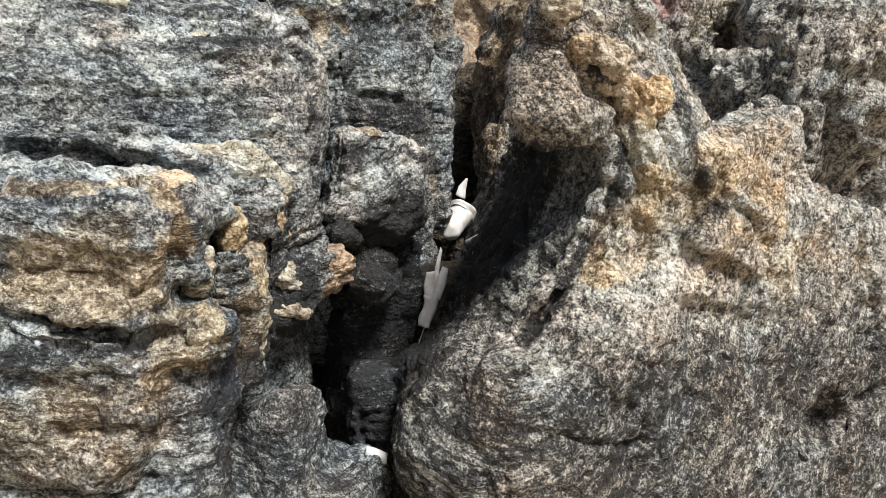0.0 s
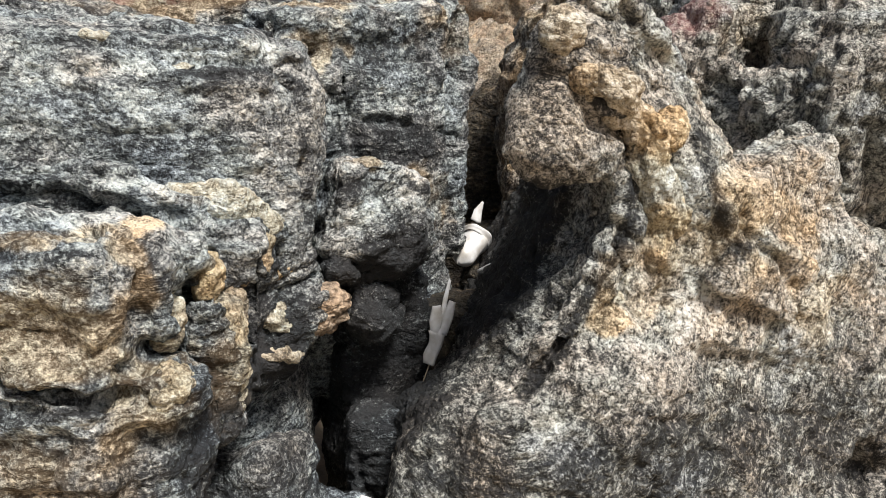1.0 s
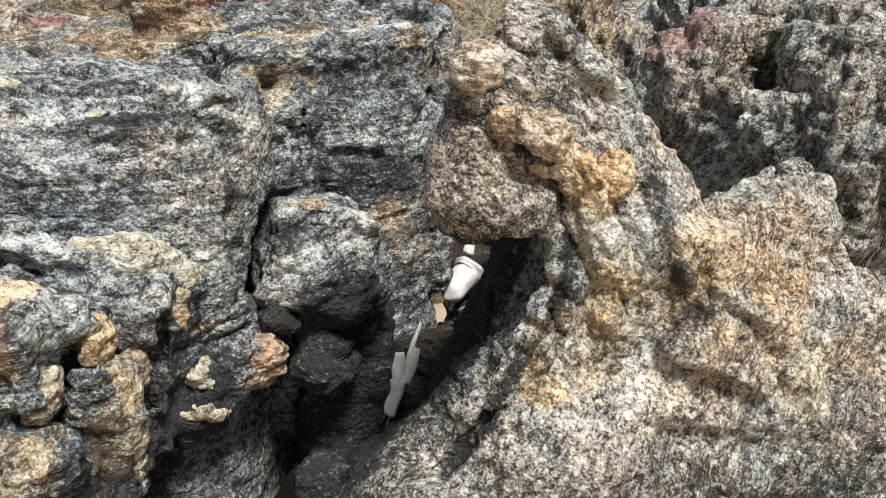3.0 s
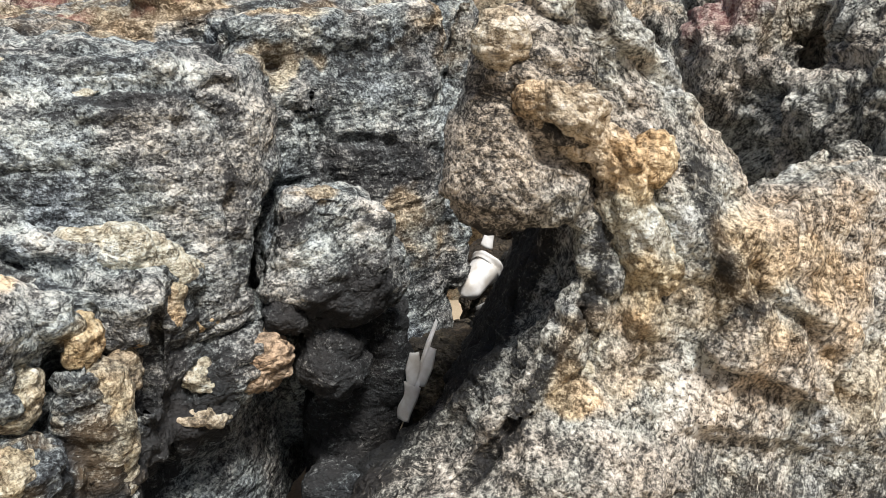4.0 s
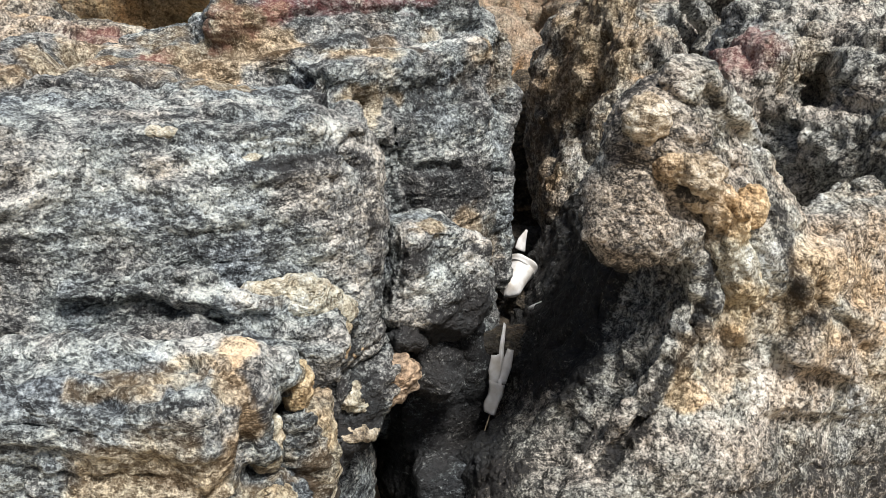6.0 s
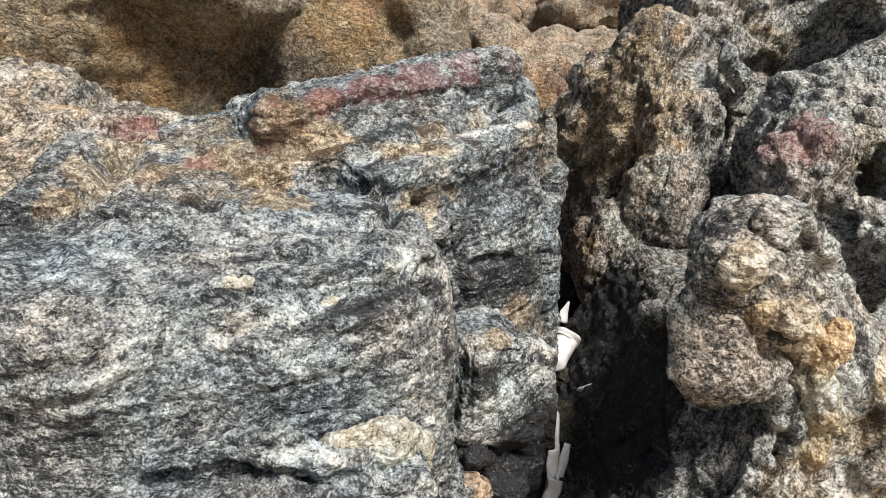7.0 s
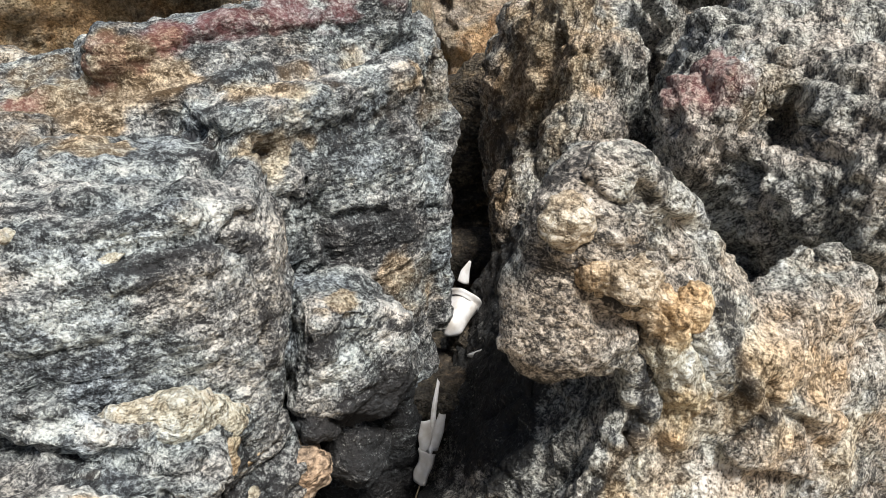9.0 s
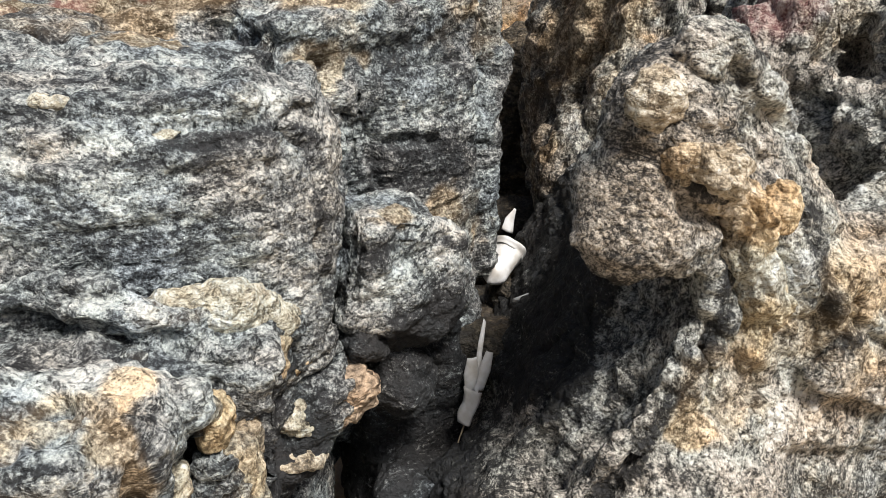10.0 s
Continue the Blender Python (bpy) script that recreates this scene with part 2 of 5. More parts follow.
def net(f, lo, hi, h):
    """Vertices and quads of the surface f = 0 between lo and hi, in cells of size h."""
    lo, hi = np.array(lo, np.float32), np.array(hi, np.float32)
    nc = np.ceil((hi - lo) / (4 * h)).astype(int) + 1
    g = np.stack(np.meshgrid(*[np.arange(m) for m in nc], indexing="ij"), -1).reshape(-1, 3)
    dc = f((lo + g * (4 * h)).astype(np.float32)).reshape(nc)
    near = np.abs(dc) < 4 * h * 1.1
    live = np.zeros(nc - 1, bool)
    for a in (0, 1):
        for b in (0, 1):
            for c in (0, 1):
                live |= near[a:nc[0] - 1 + a, b:nc[1] - 1 + b, c:nc[2] - 1 + c]
    nf = (nc - 1) * 4 + 1
    d = np.ones(nf, np.float32)
    d[:-1, :-1, :-1] = dc[:-1, :-1, :-1].repeat(4, 0).repeat(4, 1).repeat(4, 2)
    mask = np.zeros(nf, bool)
    wide = live.repeat(4, 0).repeat(4, 1).repeat(4, 2)
    for a in (0, 1):
        for b in (0, 1):
            for c in (0, 1):
                mask[a:nf[0] - 1 + a, b:nf[1] - 1 + b, c:nf[2] - 1 + c] |= wide
    at = np.argwhere(mask)
    d[mask] = f((lo + at * h).astype(np.float32))
    for k in range(3):  # closed at the ends
        s = [slice(None)] * 3
        for e in (0, -1):
            s[k] = e
            d[tuple(s)] = np.maximum(d[tuple(s)], 0.2 * h)
    inside = d < 0
    count = np.zeros(nf - 1, np.int8)
    for a in (0, 1):
        for b in (0, 1):
            for c in (0, 1):
                count += inside[a:nf[0] - 1 + a, b:nf[1] - 1 + b, c:nf[2] - 1 + c]
    cells = np.argwhere((count > 0) & (count < 8))
    number = np.full(nf - 1, -1, np.int32)
    number[tuple(cells.T)] = np.arange(len(cells))
    total, hits = np.zeros((len(cells), 3), np.float32), np.zeros(len(cells), np.float32)
    for axis in range(3):
        others = [k for k in range(3) if k != axis]
        for a in (0, 1):
            for b in (0, 1):
                s = cells.copy()
                s[:, others[0]] += a
                s[:, others[1]] += b
                e = s.copy()
                e[:, axis] += 1
                d0, d1 = d[tuple(s.T)], d[tuple(e.T)]
                cross = (d0 < 0) != (d1 < 0)
                t = np.where(cross, d0 / np.where(cross, d0 - d1, 1), 0)
                spot = s.astype(np.float32)
                spot[:, axis] += t
                total[cross] += spot[cross]
                hits += cross
    verts = lo + total / hits[:, None] * h
    quads = []
    for axis in range(3):
        u, v = [(1, 2), (2, 0), (0, 1)][axis]
        s = [slice(1, -1)] * 3
        s[axis] = slice(0, -1)
        e = list(s)
        e[axis] = slice(1, None)
        i0, i1 = inside[tuple(s)], inside[tuple(e)]
        for flip in (False, True):
            at = np.argwhere((i0 & ~i1) if not flip else (~i0 & i1))
            if not len(at):
                continue
            at = at + 1
            at[:, axis] -= 1
            corner = []
            for a, b in ((1, 1), (0, 1), (0, 0), (1, 0)):
                c = at.copy()
                c[:, u] -= a
                c[:, v] -= b
                corner.append(number[tuple(c.T)])
            q = np.stack(corner, 1)
            quads.append(q[:, ::-1] if flip else q)
    return verts, np.concatenate(quads)


def normals_of(verts, quads):
    a = verts[quads[:, 2]] - verts[quads[:, 0]]
    b = verts[quads[:, 3]] - verts[quads[:, 1]]
    face = np.cross(a, b)
    out = np.zeros_like(verts)
    for k in range(3):
        for c in range(4):
            out[:, k] += np.bincount(quads[:, c], face[:, k], len(verts))
    return out / np.maximum(np.sqrt((out ** 2).sum(1)), 1e-12)[:, None]


def flat_fabric(across, along=0.6):
    """Banding in planes: the place across the banding at full size, and along it shortened."""
    m = np.array(Vector(across).normalized().to_track_quat("Z", "Y").to_matrix(), np.float32)

    def fabric(p):
        bent = p + 0.012 * np.stack([wave(p, 9, 71), wave(p, 9, 72), wave(p, 9, 73)], 1)
        q = bent @ m
        return np.stack([q[:, 0] * along, q[:, 1] * along, q[:, 2]], 1)
    return fabric


def pillows(p, scale, octaves, seed, fall=0.55):
    """Swellings with sharp creases between them, about -1 to 1."""
    total, amp = 0.0, 1.0
    for k in range(octaves):
        total = total + amp * (2.6 * np.abs(wave(p, scale * 2.03 ** k, seed + 17 * k)) - 0.9)
        amp *= fall
    return total


def carve(verts, normal, fabric, rough, lumps, ledges, pits, calm, scores, seed):
    """Relief on the smooth form, in metres: broad swellings, ledges along the banding, then laminae and pits, and the scores:
    creases (or, where the depth is negative, ribs) through spots, so wide and so deep."""
    size, amount = lumps
    fab = fabric(verts)
    half = 0.8 * verts + 0.2 * fab
    d = amount * pillows(half, size, 3, seed + 40)
    size, amount = ledges
    d = d + 0.55 * amount * strata(fab, size, seed + 50, 3.0)
    groove = np.maximum(0.10 - np.abs(wave(fab * np.array((0.5, 0.5, 1.0), np.float32), size * 0.8, seed + 13)), 0) / 0.10
    d = d - 1.2 * amount * groove * np.clip(wave(verts, 16, seed + 14) * 2 + 0.6, 0, 1)
    long = fab * np.array((0.8, 0.8, 1.0), np.float32)
    d = d + rough * (0.0016 * pillows(long, 40, 2, seed + 5) + 0.0014 * pillows(half, 75, 2, seed + 6, 0.8) + 0.0008 * waves(half, 90, 2, seed))
    if pits:
        d = d - pits * np.maximum(wave(verts, 60, seed + 9) - 0.35, 0)
    for centre, radii in calm:
        d = d * (1 - 0.75 * patch(verts, centre, radii))
    torn = verts + 0.004 * np.stack([wave(verts, 45, seed + 61), wave(verts, 45, seed + 62), wave(verts, 45, seed + 63)], 1)
    for spots, width, depth in scores:
        lo, hi = np.min(spots, 0) - 2 * width - 0.005, np.max(spots, 0) + 2 * width + 0.005
        near = np.flatnonzero(((verts > lo) & (verts < hi)).all(1))
        far = rope(torn[near], spots, [0.0] * len(spots), 0.001) / width
        d[near] -= 1.4 * depth * np.clip(1 - far, 0, 1) ** 1.3 * (1 + 0.5 * wave(verts[near], 30, seed + 64))
    return verts + normal * d[:, None], fab


def rock_mesh(name, f, lo, hi, h, fabric, zones, mat, rough=1.0, lumps=(16, 0.006), ledges=(36, 0.004), pits=0.0, calm=(), scores=(), seed=1):
    verts, quads = net(f, lo, hi, h)
    normal = normals_of(verts, quads)
    verts, fab = carve(verts, normal, fabric, rough, lumps, ledges, pits, calm, scores, seed)
    verts = verts.astype(np.float32)
    zone = zones(verts, normal, fab)
    mesh = bpy.data.meshes.new(name)
    mesh.vertices.add(len(verts))
    mesh.vertices.foreach_set("co", verts.ravel())
    mesh.loops.add(quads.size)
    mesh.loops.foreach_set("vertex_index", quads.astype(np.int32).ravel())
    mesh.polygons.add(len(quads))
    mesh.polygons.foreach_set("loop_start", np.arange(0, quads.size, 4, dtype=np.int32))
    mesh.polygons.foreach_set("use_smooth", np.ones(len(quads), bool))
    mesh.update(calc_edges=True)
    mesh.attributes.new("fab", "FLOAT_VECTOR", "POINT").data.foreach_set("vector", fab.astype(np.float32).ravel())
    mesh.attributes.new("zone", "FLOAT_COLOR", "POINT").data.foreach_set("color", zone.astype(np.float32).ravel())
    mesh.materials.append(mat)
    return mesh


def patch(p, centre, radii, soft=0.5):
    """1 inside a rough-edged patch round centre, 0 outside."""
    r = np.sqrt((((p - np.array(centre, np.float32)) / np.array(radii, np.float32)) ** 2).sum(1))
    r = r + 0.25 * wave(p, 60, 31) + 0.2 * wave(p, 25, 32)
    return np.clip((1 - r) / soft + 0.5, 0, 1)


def band(p, spots, width, soft=0.6):
    """1 along a rough-edged band through spots, for minerals and for painted shade; it reaches far through upright
    faces or, where width is negative, through level ones."""
    squash = np.array((1, 0.3, 1) if width > 0 else (1, 1, 0.3), np.float32)
    r = rope(p * squash, [np.array(s) * squash for s in spots], [0.0001] * len(spots), 0.001) / abs(width)
    r = r + 0.35 * wave(p, 70, 33) + 0.25 * wave(p, 28, 34)
    return np.clip((1 - r) / soft + 0.4, 0, 1)


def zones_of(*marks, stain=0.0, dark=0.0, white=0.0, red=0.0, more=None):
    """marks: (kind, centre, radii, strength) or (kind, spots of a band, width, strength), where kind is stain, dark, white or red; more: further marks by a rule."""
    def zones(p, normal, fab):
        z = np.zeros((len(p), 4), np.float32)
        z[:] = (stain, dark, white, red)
        for kind, centre, radii, strength in marks:
            k = ("stain", "dark", "white", "red").index(kind)
            mark = band(p, centre, radii) if isinstance(radii, float) else patch(p, centre, radii)
            z[:, k] += strength * mark
        if more:
            more(z, p, normal, fab)
        return z
    return zones


# ---------------------------------------------------------------- the rocks' shapes
ROUND = flat_fabric((0.05, -0.3, 1.0), 1.7)
BEDS = flat_fabric((0.14, -0.42, 1.0))
LEVEL = flat_fabric((0.10, -0.12, 1.0))
TILTED = flat_fabric((-0.28, -0.25, 1.0))
STEEP = flat_fabric((0.93, -0.1, -0.36))


def bent_fabric(p):
    """Banding that sweeps up the flank of the overhanging rock and hooks over at its top."""
    q = p + 0.010 * np.stack([wave(p, 11, 81), wave(p, 11, 82), wave(p, 11, 83)], 1)
    x, z = q[:, 0] - 0.05, q[:, 2] - 0.90
    ring = np.sqrt(x * x + (np.where(z < 0, 0.45, 1.0) * z) ** 2) - 0.25 * np.minimum(z, 0)
    turn = np.arctan2(z, x)
    return np.stack([turn * 0.08 + z * 0.45, q[:, 1] * 0.7, ring], 1)


def layered_shape(p):
    front = join(0.03, puck(p, (-0.3717, 0.855, 0.9304), (0.2188, 0.2169, 0.1313), 23.5006, 0.1138, 0.0178), puck(p, (-0.375, 0.895, 0.75), (0.205, 0.175, 0.20), 5, 0.10, 0.03))
    front = meet(0.0622, front, side(p, (-0.171, 0.7579, 1.018), (0.3866, -0.4532, 1)))
    upper = slab(p, (-0.3707, 0.8689, 1.0001), (0.2091, 0.1723, 0.0236), (0, -3.3, 7.), 0.0193)
    upper = meet(0.0201, upper, side(p, (-0.1729, 0.7573, 1.0172), (0.3486, -0.4503, 1)))
    lens = slab(p, (-0.2625, 0.8549, 1.0341), (0.085, 0.049, 0.0231), (5.5, -1.3998, 22.4), 0.0237)
    bed = slab(p, (-0.4245, 0.7998, 1.0234), (0.1248, 0.05, 0.0242), (6.0, -5.9, 12.0), 0.0226)
    tongue = rope(p, ((-0.50, 0.700, 1.012), (-0.3659, 0.7218, 1.0129), (-0.2573, 0.7453, 1.0269), (-0.185, 0.7884, 1.0193), (-0.1531, 0.8166, 1.0112)), (0.018, 0.0164, 0.0178, 0.0189, 0.0188), 0.0192)
    salmon = slab(p, (-0.1703, 0.921, 1.002), (0.05, 0.0324, 0.03), (0, 0, 30.3), 0.02)
    left = slab(p, (-0.4431, 0.8626, 1.0572), (0.0914, 0.0907, 0.0364), (12.4999, 10.1999, 7.7), 0.0029)
    block = slab(p, (-0.1707, 1.0671, 0.8394), (0.119, 0.1434, 0.2294), (0, 0, 38.9), 0.056)
    step = slab(p, (-0.1656, 1.0326, 1.0731), (0.1294, 0.103, 0.0438), (13., -8.7, 40.9004), 0.0151)
    slope = slab(p, (-0.31, 0.9982, 1.071), (0.1439, 0.0842, 0.0511), (19.6994, -7.4014, 23.0994), 0.0217)
    ridge = slab(p, (-0.2055, 1.0886, 1.0895), (0.1885, 0.0877, 0.0882), (-5.2, -6.7, 32.2001), 0.0384)
    far_edge = rope(p, ((0.0018, 1.094, 1.1071), (0.0009, 1.0872, 1.0309), (-0.008, 1.0606, 0.9504), (-0.012, 1.055, 0.80)), (0.0155, 0.0242, 0.0244, 0.024))
    lobe = egg(p, (-0.0224, 1.1915, 1.0594), (0.0339, 0.0556, 0.102))
    beads = rope(p, ((-0.3052, 0.6859, 1.0226), (-0.2418, 0.7122, 1.0236), (-0.1806, 0.7464, 1.0189), (-0.1425, 0.7944, 1.0157)), (0.0073, 0.0085, 0.0112, 0.0107), 0.005)
    lip = rope(p, ((-0.40, 0.680, 0.984), (-0.3, 0.6859, 0.986), (-0.2178, 0.6965, 0.9855), (-0.1588, 0.732, 0.9866)), (0.008, 0.009, 0.0082, 0.0062), 0.005)
    d = join(0.0044, beads, lip, far_edge, front, upper, lens, bed, tongue, salmon, left, block, step, slope, ridge, lobe)
    # the upright crack beside the block
    crack = slab(p, (-0.1171, 0.9087, 0.9993), (0.0013, 0.0221, 0.07), (0, 6.2, 29.8), 0.001)
    d = cut(d, crack, 0.008)
    return cut(d, knob_shape(p) - 0.0115, 0.0057)


def left_shape(p):
    return join(0.015, slab(p, (-0.6157, 1.0936, 0.7826), (0.225, 0.2048, 0.3577), (-3.8999, 11.8, 20.1), 0.0648), egg(p, (-0.72, 1.12, 1.13), (0.15, 0.13, 0.072)), slab(p, (-0.60, 0.96, 0.69), (0.17, 0.14, 0.37), (6, 0, 8), 0.04),
                slab(p, (-0.66, 0.90, 0.87), (0.18, 0.1, 0.12), (10, 0, 5), 0.03))


def lower_shape(p):
    body = puck(p, (-0.3892, 0.6753, 0.57), (0.2091, 0.1585, 0.20), 3.9, 0.0514, 0.03)
    rear = slab(p, (-0.3677, 0.7676, 0.8012), (0.1936, 0.1219, 0.0858), (4.3, 3.8, 17.6), 0.0153)
    middle = slab(p, (-0.3765, 0.6885, 0.808), (0.2141, 0.0935, 0.0759), (5.1, 2.4, 13.5), 0.0168)
    near = slab(p, (-0.409, 0.5964, 0.7705), (0.2, 0.1086, 0.1103), (0, 4.1, 5.9), 0.0285)
    brow = egg(p, (-0.2729, 0.569, 0.7899), (0.0685, 0.0492, 0.0342), (0, 8.0, 0))
    hump = egg(p, (-0.23, 0.5846, 0.838), (0.0436, 0.0489, 0.0436), (0, 20.1, 0))
    column = rope(p, ((-0.1769, 0.614, 0.7945), (-0.175, 0.6377, 0.7212), (-0.1868, 0.6316, 0.6)), (0.0229, 0.0197, 0.0272))
    shelf = rope(p, ((-0.1397, 0.7662, 0.7775), (-0.1658, 0.7286, 0.7383), (-0.1792, 0.7593, 0.6197)), (0.0332, 0.0252, 0.0254))
    crest = rope(p, ((-0.3497, 0.621, 0.9107), (-0.2767, 0.6496, 0.9087), (-0.2224, 0.6481, 0.8848), (-0.1808, 0.683, 0.87), (-0.1513, 0.7229, 0.8527)), (0.0145, 0.0135, 0.0151, 0.014, 0.014), 0.0061)
    curl = rope(p, ((-0.40, 0.56, 0.878), (-0.30, 0.563, 0.875), (-0.2283, 0.5834, 0.8642), (-0.1871, 0.6047, 0.8515), (-0.1762, 0.618, 0.8299)), (0.012, 0.012, 0.013, 0.0139, 0.010), 0.006)
    fold = rope(p, ((-0.36, 0.515, 0.868), (-0.29, 0.520, 0.862), (-0.245, 0.540, 0.848), (-0.2157, 0.5491, 0.8608), (-0.1992, 0.5598, 0.8418), (-0.1912, 0.5619, 0.7994)), (0.010, 0.012, 0.010, 0.0138, 0.0115, 0.0118), 0.006)
    bead = rope(p, ((-0.3002, 0.5053, 0.7709), (-0.2421, 0.5089, 0.7759), (-0.2103, 0.5329, 0.7656)), (0.0122, 0.0144, 0.0096), 0.006)
    cheek = egg(p, (-0.2, 0.56, 0.752), (0.045, 0.035, 0.03))
    d = join(0.0054, crest, curl, fold, bead, body, rear, middle, near, brow, hump, column, shelf, cheek)
    gap = slab(p, (-0.2312, 0.4994, 0.7668), (0.06, 0.0297, 0.0027), (0, 14.3, 3.9), 0.003)
    nook = egg(p, (-0.1645, 0.6664, 0.8085), (0.0131, 0.0201, 0.0535))
    under = egg(p, (-0.1321, 0.7008, 0.6318), (0.081, 0.1272, 0.0851))
    return cut(cut(cut(d, gap, 0.0101), nook, 0.0093), under, 0.0148)


def knob_shape(p):
    d = join(0.0139, egg(p, (-0.0866, 0.8761, 0.8372), (0.0719, 0.0798, 0.0604), (0, 12.0, 19.9)), slab(p, (-0.0939, 0.8595, 0.8595), (0.057, 0.0636, 0.0538), (0, 14.9, 29.8998), 0.0193))
    chip = slab(p, (-0.039, 0.8005, 0.898), (0.0292, 0.02, 0.003), (0, 20.1, 20.0), 0.003)
    return cut(d, chip, 0.006)


def under_shape(p):
    return join(0.008, slab(p, (-0.105, 0.968, 0.60), (0.055, 0.09, 0.19), (0, 0, 22), 0.02),
                egg(p, (-0.108, 0.812, 0.806), (0.030, 0.040, 0.024)), egg(p, (-0.083, 0.845, 0.755), (0.036, 0.048, 0.034)))


def ledge_shape(p):
    return join(0.008, slab(p, (-0.145, 0.674, 0.525), (0.045, 0.056, 0.135), (-10, -16, -8), 0.018), slab(p, (-0.105, 0.70, 0.490), (0.04, 0.06, 0.10), (0, 0, -6), 0.018))


def sunk_shape(p):
    return slab(p, (-0.0719, 0.8645, 0.5156), (0.05, 0.0605, 0.1306), (0, 4.0, 8.0), 0.015)


def floor_shape(p):
    # the last slab is an added filler for the dark gap behind
    return join(0.02, slab(p, (0.02, 1.13, 0.54), (0.09, 0.2, 0.17), (-12, 0, 0), 0.03), egg(p, (0.035, 1.10, 0.745), (0.03, 0.04, 0.022)), egg(p, (0.07, 1.02, 0.735), (0.03, 0.06, 0.02)), slab(p, (0.03, 1.46, 0.60), (0.10, 0.08, 0.18), (0, 0, 0), 0.04))


def horn_shape(p):
    flank = side(p, (0.0183, 0.849, 0.709), (-1, -0.0659, 0.5241))
    face = side(p, (0.2012, 0.7343, 0.8002), (0.3677, -1, 0.0433))
    bevel = side(p, (0.0877, 0.767, 0.7488), (-1, -0.7501, 0.4498))
    top = side(p, (0.2098, 0.8954, 0.9191), (0.3128, 0.0374, 1))
    back = side(p, (0.3025, 1.162, 0.8074), (0.1056, 1, 0.2985))
    body = meet(0.0387, flank, face, bevel, top, back, side(p, (0.55, 0.9, 0.8), (1, 0, 0)))
    foot = slab(p, (0.2205, 0.8508, 0.4983), (0.2564, 0.1279, 0.184), (-9.9, 0, 30.), 0.0324)
    knee = join(0.0199, egg(p, (0.0729, 0.7127, 0.6565), (0.0568, 0.0492, 0.056)), egg(p, (-0.005, 0.7258, 0.5986), (0.045, 0.0596, 0.049)))
    spine = rope(p, ((0.1707, 0.9642, 0.9359), (0.1045, 0.9013, 0.9047), (0.095, 0.92, 0.83)), (0.011, 0.0159, 0.012))
    belly = egg(p, (0.1496, 0.7578, 0.6931), (0.083, 0.0881, 0.0866))
    toe = egg(p, (0.0204, 0.7795, 0.6038), (0.0595, 0.1166, 0.0808))
    bulb = join(0.02, egg(p, (0.120, 0.728, 1.010), (0.042, 0.042, 0.040)), egg(p, (0.116, 0.722, 0.958), (0.058, 0.036, 0.060)), egg(p, (0.147, 0.780, 1.018), (0.050, 0.062, 0.045)), egg(p, (0.098, 0.712, 0.926), (0.040, 0.028, 0.030)))
    neck = rope(p, ((0.167, 0.7738, 0.9892), (0.2219, 0.7904, 0.9013), (0.1943, 0.7869, 0.8406), (0.1595, 0.7759, 0.7801)), (0.0538, 0.0595, 0.0467, 0.049))
    rim = rope(p, ((0.135, 0.725, 0.945), (0.1633, 0.7333, 0.90), (0.1671, 0.731, 0.8616), (0.1432, 0.7172, 0.809), (0.1115, 0.7103, 0.7651), (0.0742, 0.7073, 0.706), (0.03, 0.71, 0.66)),
               (0.010, 0.013, 0.0134, 0.0154, 0.0152, 0.0171, 0.02), 0.0061)
    second = rope(p, ((0.118, 0.79, 0.90), (0.122, 0.785, 0.85), (0.10, 0.785, 0.80), (0.0602, 0.7917, 0.7399), (0.0201, 0.7939, 0.6898)), (0.008, 0.010, 0.012, 0.0138, 0.0136), 0.006)
    cord = rope(p, ((0.1454, 0.7135, 1.0546), (0.18, 0.7378, 1.0235), (0.2262, 0.774, 0.971), (0.2524, 0.7985, 0.9408)), (0.02, 0.017, 0.0169, 0.0156), 0.0056)
    plate = slab(p, (0.3199, 0.8128, 0.8591), (0.0844, 0.0403, 0.065), (0, -20.2, 33.1002), 0.0168)
    d = join(0.0424, body, foot, knee, belly, toe)
    lobe = slab(p, (0.2939, 0.7902, 0.8123), (0.0531, 0.0438, 0.0351), (0, 29.9, 15.6), 0.0091)
    bench = slab(p, (0.2539, 0.812, 0.7575), (0.1346, 0.0652, 0.0466), (-8.3, 6., 18.3), 0.0326)
    d = join(0.0058, d, spine, bulb, neck, rim, second, cord, plate, lobe, bench)
    pocket = egg(p, (0.1115, 0.7778, 0.8497), (0.028, 0.0627, 0.06), (0, 20.0, 0))
    lee = rope(p, ((0.1181, 0.684, 0.982), (0.1327, 0.693, 0.9511), (0.1673, 0.7086, 0.9437), (0.176, 0.715, 0.915), (0.1711, 0.7153, 0.8709), (0.1546, 0.7205, 0.826), (0.13, 0.713, 0.79), (0.0992, 0.6979, 0.7406), (0.0602, 0.687, 0.6898)), [0.007] * 9, 0.0041)
    trough = rope(p, ((0.11, 0.735, 0.815), (0.0736, 0.7345, 0.7559), (0.0336, 0.7391, 0.7017)), (0.016, 0.0183, 0.0153))
    pit = egg(p, (0.305, 0.850, 0.975), (0.028, 0.070, 0.040))
    seam = rope(p, ((0.228, 0.708, 0.868), (0.216, 0.712, 0.82), (0.195, 0.714, 0.79), (0.25, 0.728, 0.815), (0.30, 0.742, 0.835)), (0.007, 0.008, 0.008, 0.006, 0.005))
    low = rope(p, ((0.3597, 0.7994, 0.5605), (0.4389, 0.8252, 0.5864), (0.4577, 0.816, 0.6219)), (0.006, 0.0277, 0.0122))
    shelf = slab(p, (0.2701, 0.735, 0.7027), (0.13, 0.014, 0.0008), (0, 3.2, 18.0), 0.003)
